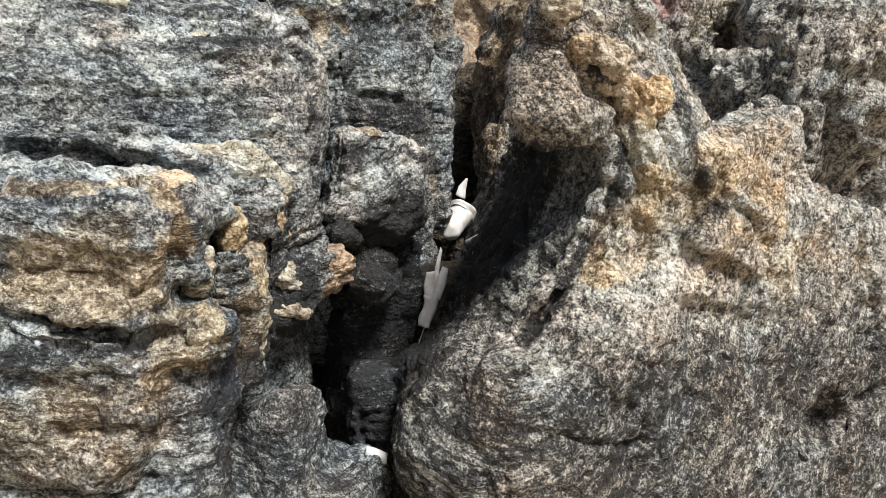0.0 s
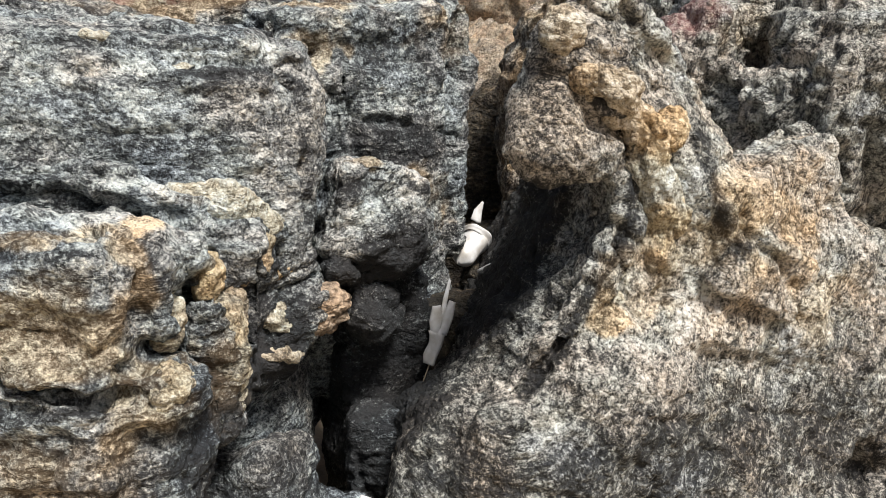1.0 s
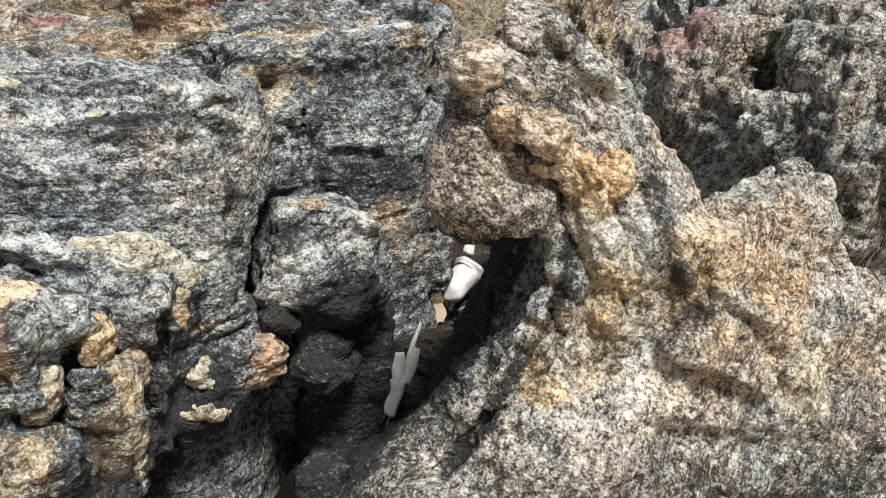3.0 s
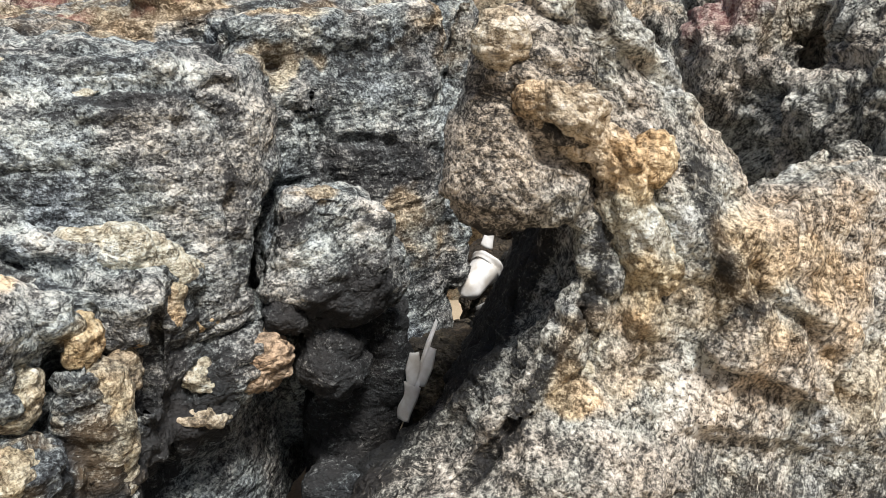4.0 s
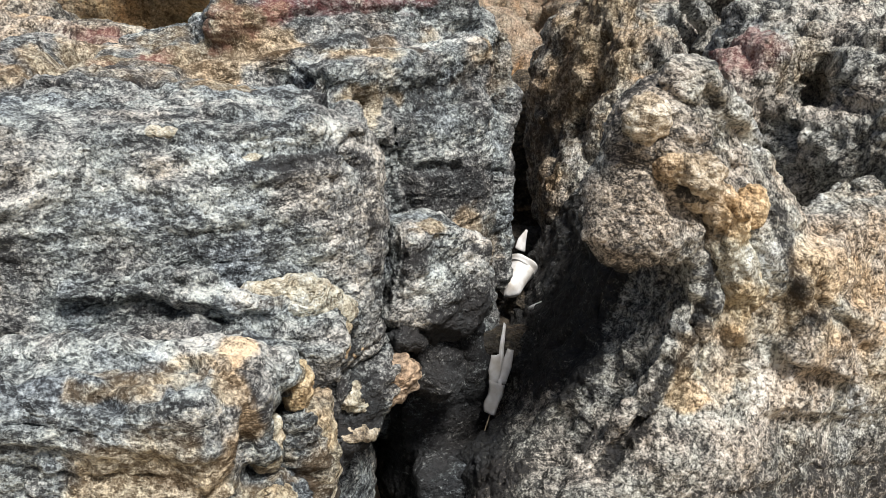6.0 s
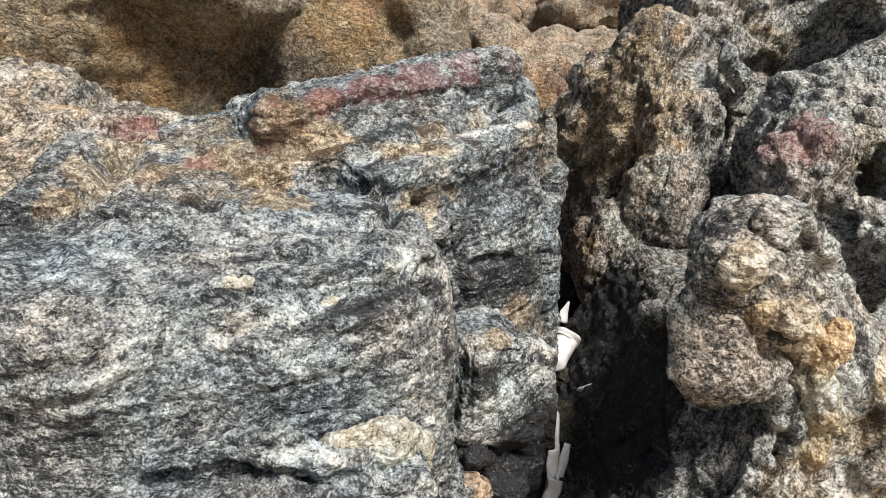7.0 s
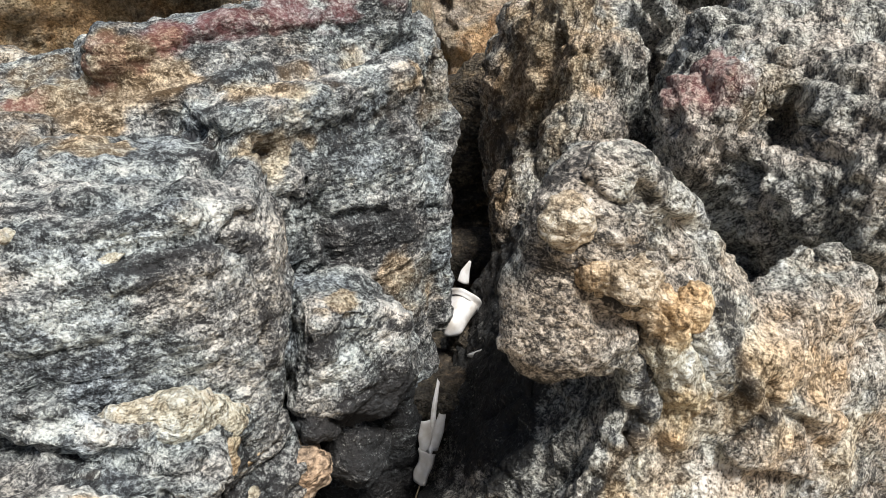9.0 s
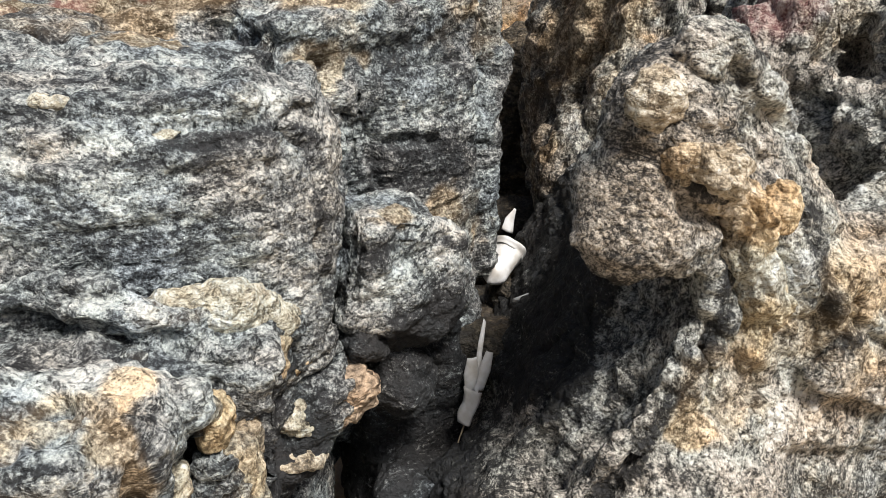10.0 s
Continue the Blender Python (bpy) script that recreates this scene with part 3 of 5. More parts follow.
    for hollow, k in ((lee, 0.006), (shelf, 0.006), (pocket, 0.015), (trough, 0.0122), (pit, 0.0155), (seam, 0.006), (low, 0.0101)):
        d = cut(d, hollow, k)
    return d


def vein_shape(p):
    """The pale feldspar vein that curls down the front."""
    return rope(p, ((0.128, 0.700, 0.986), (0.1504, 0.6994, 0.9791), (0.1613, 0.7134, 0.9617), (0.1857, 0.7136, 0.9437), (0.1834, 0.7306, 0.9083), (0.2047, 0.7374, 0.8705), (0.1891, 0.7521, 0.8291), (0.1695, 0.7452, 0.7953)),
                (0.017, 0.0209, 0.0175, 0.0149, 0.0197, 0.0222, 0.0243, 0.0259), 0.0099)


def red_shape(p):
    d = join(0.0129, slab(p, (0.5301, 1.1669, 0.8034), (0.1971, 0.2138, 0.3833), (21.2003, -16.0002, 11.5999), 0.1355), egg(p, (0.2999, 1.0189, 1.032), (0.0587, 0.0649, 0.0755)), egg(p, (0.38, 1.03, 0.98), (0.08, 0.09, 0.07)))
    hole = egg(p, (0.3708, 1.0515, 1.1036), (0.0146, 0.0542, 0.0079))
    dent = egg(p, (0.3661, 0.9606, 1.037), (0.0188, 0.0573, 0.0227))
    return cut(cut(d, hole, 0.0113), dent, 0.0598)


def back_shape(p):
    wall = slab(p, (0.3989, 1.4698, 0.8782), (0.23, 0.2096, 0.44), (-10.5, 12.8, 3.9), 0.05)
    flank = egg(p, (0.205, 1.37, 1.00), (0.10, 0.13, 0.24), (0, 20, 0))
    crown = slab(p, (0.5034, 1.472, 1.1794), (0.1546, 0.1384, 0.17), (0, 6.2, 9.3), 0.0432)
    block = slab(p, (0.5285, 1.2848, 1.1505), (0.0915, 0.11, 0.1305), (0, 0, 7.9), 0.0397)
    lower = egg(p, (0.118, 1.2559, 0.8608), (0.0642, 0.0855, 0.0976))
    lobe = egg(p, (0.1975, 1.2293, 0.9417), (0.0624, 0.0846, 0.114))
    shelf = slab(p, (0.2241, 1.2635, 1.0435), (0.0599, 0.061, 0.0835), (0, 0, 10.8), 0.0285)
    bulge = egg(p, (0.1941, 1.3757, 1.0894), (0.0825, 0.1403, 0.1583), (0, 10.6, 0))
    rib = rope(p, ((0.28, 1.25, 1.19), (0.3126, 1.2454, 1.1359), (0.3169, 1.2524, 1.0915)), (0.012, 0.014, 0.0114))
    inner = egg(p, (0.15, 1.45, 0.95), (0.09, 0.12, 0.24))
    d = join(0.011, bulge, inner, wall, flank, crown, block, lower, lobe, shelf, rib)
    return cut(d, egg(p, (0.368, 1.25, 1.150), (0.028, 0.06, 0.024)), 0.02)


def far_left_shape(p):
    d = meet(0.05, slab(p, (-0.9366, 2.3523, 0.95), (0.72, 0.4061, 0.62), (0, 0, 28.4), 0.14), side(p, (-0.6, 1.97, 1.25), (0.42, -1, -0.5)))
    return join(0.1088, d, egg(p, (-0.24, 2.35, 1.28), (0.14, 0.16, 0.3)), egg(p, (-0.6892, 1.9503, 1.3536), (0.2497, 0.1344, 0.0671), (0, 13.7999, 15.3)), egg(p, (-0.17, 2.25, 1.12), (0.08, 0.12, 0.10)))


def far_right_shape(p):
    return join(0.03, slab(p, (0.32, 3.1, 0.8), (0.42, 0.4, 0.42), (0, -6, 10), 0.12), egg(p, (0.03, 2.86, 1.07), (0.17, 0.2, 0.2)))


def far_stack_shape(p):
    return join(0.03, slab(p, (0.0, 3.9, 1.05), (0.9, 0.35, 0.80), (0, 3, 0), 0.12), egg(p, (-0.15, 3.5, 1.30), (0.3, 0.25, 0.18)), egg(p, (0.55, 3.6, 1.35), (0.3, 0.2, 0.16)))


# creases, cracks and ribs of the rocks: places along each, its width and its depth
UPPER_CREASES = (
    (((-0.447, 0.799, 1.088), (-0.417, 0.851, 1.092), (-0.365, 0.909, 1.094), (-0.31, 0.931, 1.106), (-0.265, 0.959, 1.128), (-0.213, 0.996, 1.153)), 0.016, 0.01),  # under the crest
    (((-0.26, 0.924, 1.069), (-0.226, 0.95, 1.089), (-0.162, 0.971, 1.109), (-0.094, 1.03, 1.117), (-0.022, 1.116, 1.122)), 0.018, 0.014),  # above the upper bed
    (((-0.494, 0.778, 1.054), (-0.45, 0.774, 1.08), (-0.419, 0.808, 1.086), (-0.369, 0.808, 1.073), (-0.309, 0.801, 1.068)), 0.014, 0.01),  # under the middle bed
    (((-0.299, 0.802, 1.068), (-0.289, 0.86, 1.063), (-0.259, 0.927, 1.058), (-0.2, 0.873, 1.07), (-0.178, 0.868, 1.047)), 0.01, 0.007),  # round the grey lens
    (((-0.178, 0.868, 1.047), (-0.183, 0.836, 1.04), (-0.213, 0.807, 1.04)), 0.01, 0.009),
)
UPPER_CREASES_B = (
    (((-0.434, 0.676, 1.045), (-0.387, 0.707, 1.045), (-0.331, 0.743, 1.047), (-0.274, 0.781, 1.046), (-0.223, 0.806, 1.045), (-0.168, 0.826, 1.034), (-0.133, 0.91, 0.987), (-0.115, 0.93, 0.944)), 0.012, 0.005),  # behind the front bed
    (((-0.181, 0.84, 1.041), (-0.154, 0.912, 1.041), (-0.123, 0.946, 1.05), (-0.117, 0.936, 1.03)), 0.008, 0.01),
    (((-0.116, 0.929, 0.979), (-0.11, 0.938, 0.918)), 0.01, 0.012),
    (((-0.29, 0.664, 1.002), (-0.252, 0.687, 1.003), (-0.217, 0.712, 1.009), (-0.182, 0.729, 1.007), (-0.143, 0.762, 0.991)), 0.007, 0.006),
    (((-0.466, 0.911, 1.109), (-0.454, 0.826, 1.097), (-0.458, 0.779, 1.083)), 0.025, 0.018),
    (((-0.214, 0.995, 1.14), (-0.152, 1.028, 1.147), (-0.086, 1.071, 1.145), (-0.029, 1.116, 1.156)), 0.012, 0.009),
)
UPPER_CREASES_C = (
    (((-0.105, 0.936, 0.961), (-0.059, 0.977, 0.955)), 0.01, 0.008),
    (((-0.105, 0.945, 1.026), (-0.07, 0.977, 1.039), (-0.023, 1.008, 1.041)), 0.01, 0.008),
    (((-0.326, 0.65, 0.997), (-0.279, 0.667, 0.995), (-0.251, 0.685, 0.999), (-0.202, 0.716, 1.005), (-0.164, 0.747, 1.002), (-0.136, 0.768, 0.987)), 0.007, 0.007),
    (((-0.325, 0.646, 0.984), (-0.268, 0.662, 0.978), (-0.209, 0.699, 0.989), (-0.163, 0.731, 0.99)), 0.006, 0.004),
    (((-0.136, 0.77, 0.989), (-0.132, 0.769, 0.953), (-0.133, 0.759, 0.907), (-0.131, 0.76, 0.832)), 0.01, 0.008),
    (((-0.132, 0.909, 0.989), (-0.134, 0.916, 0.933)), 0.008, 0.007),
    (((-0.111, 0.942, 1.032), (-0.109, 0.935, 0.982), (-0.119, 0.924, 0.944)), 0.008, 0.007),
)
TALL_CREASES = (
    (((0.166, 1.257, 1.113), (0.233, 1.271, 1.17), (0.318, 1.316, 1.207), (0.402, 1.326, 1.248), (0.457, 1.289, 1.267)), 0.018, 0.014),
    (((0.159, 1.262, 1.121), (0.146, 1.269, 1.015), (0.123, 1.284, 0.966), (0.078, 1.237, 0.92)), 0.022, 0.02),
    (((0.351, 1.325, 1.145), (0.379, 1.323, 1.157), (0.399, 1.315, 1.132)), 0.03, 0.03),
    (((0.447, 1.224, 1.218), (0.448, 1.19, 1.192)), 0.03, 0.02),
    (((0.283, 1.238, 1.169), (0.3, 1.281, 1.111), (0.312, 1.251, 1.092)), 0.02, -0.015),
)
PIT_CREASES = (
    (((0.349, 1.073, 1.149), (0.309, 1.1, 1.117), (0.291, 1.139, 1.071)), 0.018, 0.012),
    (((0.248, 0.99, 1.043), (0.288, 0.968, 1.005), (0.316, 0.979, 0.967)), 0.014, 0.01),
    (((0.323, 0.965, 0.986), (0.334, 0.948, 0.974), (0.333, 0.975, 0.948)), 0.022, 0.024),
    (((0.329, 0.95, 0.988), (0.342, 0.953, 0.953)), 0.02, 0.02),
)
SIDE_CREASES = (
    (((-0.581, 0.967, 1.186), (-0.468, 1.035, 1.167)), 0.014, 0.012),
    (((-0.577, 0.947, 1.146), (-0.513, 0.951, 1.13)), 0.014, 0.012),
    (((-0.568, 0.935, 1.098), (-0.509, 0.95, 1.117), (-0.465, 0.985, 1.132), (-0.418, 1.019, 1.142)), 0.014, 0.011),
)
FAR_CREASES = (
    (((-1.106, 1.82, 1.166), (-1.003, 1.909, 1.137), (-0.86, 1.977, 1.025)), 0.05, 0.018),
    (((-0.856, 1.877, 1.349), (-0.864, 1.932, 1.298), (-0.746, 2.009, 1.21), (-0.641, 1.889, 1.278), (-0.645, 1.852, 1.34)), 0.04, 0.013),
    (((-0.7, 2.025, 1.179), (-0.611, 2.086, 1.112), (-0.473, 2.159, 1.021), (-0.349, 2.209, 1.116), (-0.246, 2.177, 1.247)), 0.05, 0.013),
    (((-0.262, 2.193, 1.262), (-0.222, 2.171, 1.145), (-0.119, 2.116, 1.074)), 0.06, 0.023),
)
FARTHER_CREASES = (
    (((-0.051, 2.781, 1.192), (-0.019, 2.653, 1.089), (0.135, 2.711, 1.188), (0.294, 2.938, 1.228)), 0.06, 0.04),
)
HORN_CREASES = (
    (((0.262, 0.767, 0.931), (0.255, 0.744, 0.901), (0.277, 0.737, 0.855), (0.299, 0.743, 0.837), (0.332, 0.762, 0.799), (0.349, 0.778, 0.762)), 0.012, 0.013),
    (((0.211, 0.719, 0.839), (0.21, 0.733, 0.805), (0.19, 0.72, 0.794)), 0.007, 0.007),
    (((0.19, 0.72, 0.794), (0.22, 0.739, 0.801), (0.248, 0.745, 0.822), (0.272, 0.734, 0.838)), 0.007, 0.007),
    (((0.204, 0.724, 0.784), (0.265, 0.751, 0.791), (0.313, 0.754, 0.775)), 0.008, 0.004),
    (((0.371, 0.811, 0.927), (0.385, 0.822, 0.892), (0.404, 0.818, 0.862)), 0.014, 0.016),
    (((0.155, 0.697, 1.043), (0.183, 0.717, 1.017), (0.216, 0.753, 0.994)), 0.01, 0.008),
)
HORN_CREASES_B = (
    (((0.135, 0.714, 0.915), (0.144, 0.793, 0.86), (0.12, 0.764, 0.814), (0.08, 0.756, 0.762), (0.041, 0.78, 0.711)), 0.01, 0.01),  # along the dark flank
    (((0.099, 0.846, 0.865), (0.089, 0.83, 0.816), (0.054, 0.831, 0.768), (-0.016, 0.821, 0.672)), 0.01, 0.008),
    (((0.12, 0.75, 0.797), (0.09, 0.75, 0.754), (0.059, 0.751, 0.708), (0.039, 0.691, 0.7)), 0.01, 0.009),
    (((0.077, 0.842, 0.813), (0.046, 0.871, 0.767)), 0.008, 0.006),
    (((-0.035, 0.69, 0.638), (0.009, 0.679, 0.664), (0.06, 0.651, 0.679), (0.103, 0.666, 0.701), (0.146, 0.674, 0.699)), 0.009, 0.007),
    (((0.184, 0.679, 0.697), (0.234, 0.715, 0.681), (0.3, 0.757, 0.674), (0.37, 0.79, 0.658)), 0.007, 0.005),
)
HORN_CREASES_C = (
    (((0.412, 0.799, 0.553), (0.461, 0.822, 0.584), (0.524, 0.846, 0.613)), 0.016, 0.018),
    (((0.082, 0.666, 0.701), (0.092, 0.661, 0.692), (0.113, 0.667, 0.693)), 0.008, 0.008),
    (((0.019, 0.653, 0.619), (0.091, 0.646, 0.638), (0.175, 0.692, 0.608), (0.272, 0.734, 0.609)), 0.007, 0.005),
    (((0.472, 0.839, 0.809), (0.488, 0.835, 0.744), (0.501, 0.841, 0.663)), 0.012, 0.011),
)
KNOB_CREASES = (
    (((-0.143, 0.851, 0.886), (-0.139, 0.83, 0.848), (-0.128, 0.804, 0.828)), 0.008, 0.008),
    (((-0.131, 0.838, 0.894), (-0.077, 0.816, 0.909), (-0.035, 0.829, 0.893)), 0.006, 0.003),
    (((-0.114, 0.799, 0.87), (-0.071, 0.811, 0.876), (-0.033, 0.816, 0.864)), 0.006, 0.003),
)
LOWER_CREASES = (
    (((-0.271, 0.632, 0.905), (-0.233, 0.64, 0.903)), 0.01, 0.009),
    (((-0.274, 0.634, 0.889), (-0.216, 0.639, 0.88), (-0.171, 0.64, 0.859), (-0.149, 0.654, 0.86)), 0.011, 0.011),
    (((-0.265, 0.551, 0.871), (-0.243, 0.556, 0.874), (-0.208, 0.548, 0.873), (-0.187, 0.55, 0.857), (-0.182, 0.546, 0.839)), 0.011, 0.01),
    (((-0.184, 0.637, 0.846), (-0.168, 0.6, 0.814)), 0.008, 0.009),
    (((-0.151, 0.653, 0.861), (-0.165, 0.68, 0.813), (-0.168, 0.672, 0.766), (-0.195, 0.731, 0.672)), 0.011, 0.014),
    (((-0.193, 0.537, 0.838), (-0.197, 0.546, 0.81)), 0.01, 0.01),
    (((-0.306, 0.5, 0.771), (-0.259, 0.5, 0.763), (-0.233, 0.521, 0.761), (-0.203, 0.528, 0.776), (-0.194, 0.55, 0.778)), 0.01, 0.011),
)
LOWER_CREASES_B = (
    (((-0.227, 0.505, 0.762), (-0.202, 0.534, 0.762), (-0.167, 0.542, 0.756), (-0.163, 0.572, 0.743)), 0.008, 0.006),
    (((-0.306, 0.494, 0.732), (-0.25, 0.508, 0.732), (-0.203, 0.535, 0.736), (-0.173, 0.588, 0.715)), 0.008, 0.005),
    (((-0.298, 0.49, 0.697), (-0.242, 0.505, 0.7), (-0.193, 0.536, 0.696)), 0.008, 0.006),
    (((-0.283, 0.508, 0.813), (-0.257, 0.509, 0.817), (-0.236, 0.514, 0.804), (-0.2, 0.525, 0.802)), 0.01, 0.008),
    (((-0.305, 0.513, 0.871), (-0.265, 0.51, 0.864), (-0.23, 0.519, 0.871), (-0.226, 0.539, 0.87)), 0.01, 0.008),
)


# stains, mica, quartz, rust and some painted shade on the rocks: kind, middle, reach and strength
UPPER_MARKS = (
    ("stain", (-0.341, 0.928, 1.093), (0.038, 0.038, 0.038), 0.8),
    ("stain", (-0.300, 0.942, 1.112), (0.032, 0.032, 0.032), 0.6),
    ("stain", (-0.363, 0.916, 1.085), (0.025, 0.025, 0.025), 0.6),
    ("red", (-0.259, 0.969, 1.148), (0.022, 0.022, 0.022), 0.6),
    ("red", (-0.213, 1.002, 1.165), (0.023, 0.023, 0.023), 0.7),
    ("red", (-0.158, 1.045, 1.174), (0.024, 0.024, 0.024), 0.7),
    ("red", (-0.099, 1.077, 1.183), (0.024, 0.024, 0.024), 0.6),
    ("red", (-0.043, 1.098, 1.181), (0.021, 0.021, 0.021), 0.4),
    ("red", (-0.306, 0.929, 1.129), (0.019, 0.019, 0.019), 0.4),
    ("red", (-0.381, 0.901, 1.084), (0.016, 0.016, 0.016), 0.4),
    ("red", (-0.420, 0.854, 1.085), (0.015, 0.015, 0.015), 0.35),
    ("stain", (-0.183, 0.930, 1.093), (0.018, 0.018, 0.018), 0.5),
)
UPPER_MARKS_B = (
    ("stain", (-0.139, 0.998, 1.097), (0.023, 0.023, 0.023), 0.45),
    ("stain", (-0.088, 1.049, 1.108), (0.021, 0.021, 0.021), 0.4),
    ("white", (-0.046, 1.056, 1.119), (0.027, 0.027, 0.027), 0.5),
    ("stain", (-0.022, 1.015, 1.094), (0.020, 0.020, 0.020), 0.25),
    ("stain", (-0.283, 0.839, 1.063), (0.023, 0.023, 0.023), 0.9),
    ("stain", (-0.154, 0.899, 1.027), (0.024, 0.024, 0.024), 0.45),
    ("white", (-0.149, 0.902, 1.013), (0.024, 0.024, 0.024), 0.6),
    ("stain", (-0.126, 0.946, 1.040), (0.013, 0.013, 0.013), 0.8),
    ("white", (-0.161, 0.758, 1.018), (0.025, 0.025, 0.025), 0.5),
    ("white", (-0.124, 0.791, 1.005), (0.019, 0.019, 0.019), 0.6),
    ("white", (-0.201, 0.724, 1.006), (0.020, 0.020, 0.020), 0.3),
    ("dark", (-0.166, 0.748, 1.002), (0.013, 0.013, 0.013), 0.35),
)
UPPER_MARKS_C = (
    ("dark", (-0.140, 0.772, 0.984), (0.016, 0.016, 0.016), 0.35),
    ("dark", (-0.199, 0.715, 1.002), (0.015, 0.015, 0.015), 0.35),
    ("stain", (-0.048, 0.988, 0.881), (0.025, 0.025, 0.025), 0.6),
    ("white", (-0.414, 0.726, 1.054), (0.032, 0.032, 0.032), 0.25),
    ("white", (-0.317, 0.754, 1.036), (0.032, 0.032, 0.032), 0.25),
    ("white", (-0.251, 0.787, 1.039), (0.027, 0.027, 0.027), 0.3),
    ("stain", (-0.468, 0.842, 1.097), (0.031, 0.031, 0.031), 1.0),
    ("stain", (-0.477, 0.921, 1.106), (0.027, 0.027, 0.027), 0.8),
    ("stain", (-0.401, 0.968, 1.121), (0.034, 0.034, 0.034), 0.4),
    ("stain", (-0.478, 0.787, 1.080), (0.024, 0.024, 0.024), 0.8),
    ("white", (0.007, 1.194, 1.033), (0.033, 0.033, 0.033), 0.4),
    ("stain", (-0.314, 0.900, 1.079), (0.024, 0.024, 0.024), 0.9),
)
UPPER_MARKS_D = (
    ("stain", (-0.290, 0.952, 1.113), (0.043, 0.043, 0.043), 0.5),
)
FARTHER_MARKS = (
    ("white", (0.124, 2.680, 0.489), (0.081, 0.081, 0.081), 0.4),
    ("stain", (0.128, 2.679, 0.814), (0.049, 0.049, 0.049), 0.6),
    ("stain", (0.111, 2.684, 0.987), (0.116, 0.116, 0.116), 0.8),
    ("red", (0.262, 2.687, 1.037), (0.077, 0.077, 0.077), 0.5),
)
SIDE_MARKS = (
    ("stain", (-0.560, 0.996, 1.179), (0.044, 0.044, 0.044), 0.5),
    ("white", (-0.455, 1.036, 1.167), (0.044, 0.044, 0.044), 0.4),
    ("red", (-0.472, 0.984, 1.129), (0.021, 0.021, 0.021), 0.7),
    ("red", (-0.508, 0.961, 1.141), (0.040, 0.040, 0.040), 0.3),
)
FAR_MARKS = (
    ("white", (-1.077, 1.879, 1.092), (0.061, 0.061, 0.061), 0.3),
    ("stain", (-0.783, 2.002, 1.225), (0.179, 0.179, 0.179), 0.4),
    ("stain", (-0.393, 2.206, 1.325), (0.156, 0.156, 0.156), 0.5),
    # shade under the overhang, put in as a dark patch
    ("dark", (-0.558, 2.147, 1.057), (0.156, 0.156, 0.156), 0.4),
    ("red", (-0.330, 2.208, 1.378), (0.093, 0.093, 0.093), 0.4),
)
TALL_MARKS = (
    ("stain", (0.133, 1.302, 1.131), (0.044, 0.044, 0.044), 0.7),
    ("stain", (0.119, 1.315, 1.058), (0.045, 0.045, 0.045), 0.8),
    ("dark", (0.088, 1.351, 0.965), (0.038, 0.038, 0.038), 0.4),
    ("stain", (0.378, 1.320, 1.204), (0.047, 0.047, 0.047), 0.35),
    ("white", (0.275, 1.269, 1.131), (0.035, 0.035, 0.035), 0.3),
    ("stain", (0.079, 1.215, 0.911), (0.021, 0.021, 0.021), 0.8),
    ("stain", (0.208, 1.314, 1.236), (0.045, 0.045, 0.045), 0.3),
    ("white", (0.448, 1.260, 1.151), (0.046, 0.046, 0.046), 0.35),
)
PIT_MARKS = (
    ("red", (0.264, 0.999, 1.102), (0.042, 0.042, 0.042), 0.8),
    ("red", (0.293, 1.010, 1.118), (0.028, 0.028, 0.028), 0.5),
    ("stain", (0.335, 0.972, 1.087), (0.042, 0.042, 0.042), 0.4),
    ("white", (0.384, 1.059, 1.137), (0.046, 0.046, 0.046), 0.3),
)
HORN_MARKS = (
    ("dark", (0.114, 0.738, 1.062), (0.025, 0.025, 0.025), 0.4),
    ("white", (0.132, 0.698, 1.053), (0.028, 0.028, 0.028), 0.4),
    ("white", (0.277, 1.000, 0.948), (0.037, 0.037, 0.037), 0.25),
    ("stain", (0.239, 0.750, 0.841), (0.026, 0.026, 0.026), 0.5),
    ("stain", (0.279, 0.737, 0.883), (0.035, 0.035, 0.035), 0.4),
    ("stain", (0.338, 0.772, 0.836), (0.039, 0.039, 0.039), 0.5),
    ("stain", (0.369, 0.782, 0.772), (0.041, 0.041, 0.041), 0.4),
    ("white", (0.240, 0.737, 0.764), (0.031, 0.031, 0.031), 0.5),
    ("white", (0.180, 0.705, 0.765), (0.025, 0.025, 0.025), 0.35),
    ("white", (0.202, 0.702, 0.743), (0.030, 0.030, 0.030), 0.3),
    ("stain", (0.147, 0.708, 0.783), (0.020, 0.020, 0.020), 0.5),
    ("stain", (0.297, 0.740, 0.815), (0.026, 0.026, 0.026), 0.35),
)
HORN_MARKS_B = (
    ("white", (0.319, 0.768, 0.734), (0.034, 0.034, 0.034), 0.2),
    ("white", (0.273, 0.769, 0.901), (0.026, 0.026, 0.026), 0.3),
    ("white", (0.185, 0.725, 0.991), (0.024, 0.024, 0.024), 0.2),
)
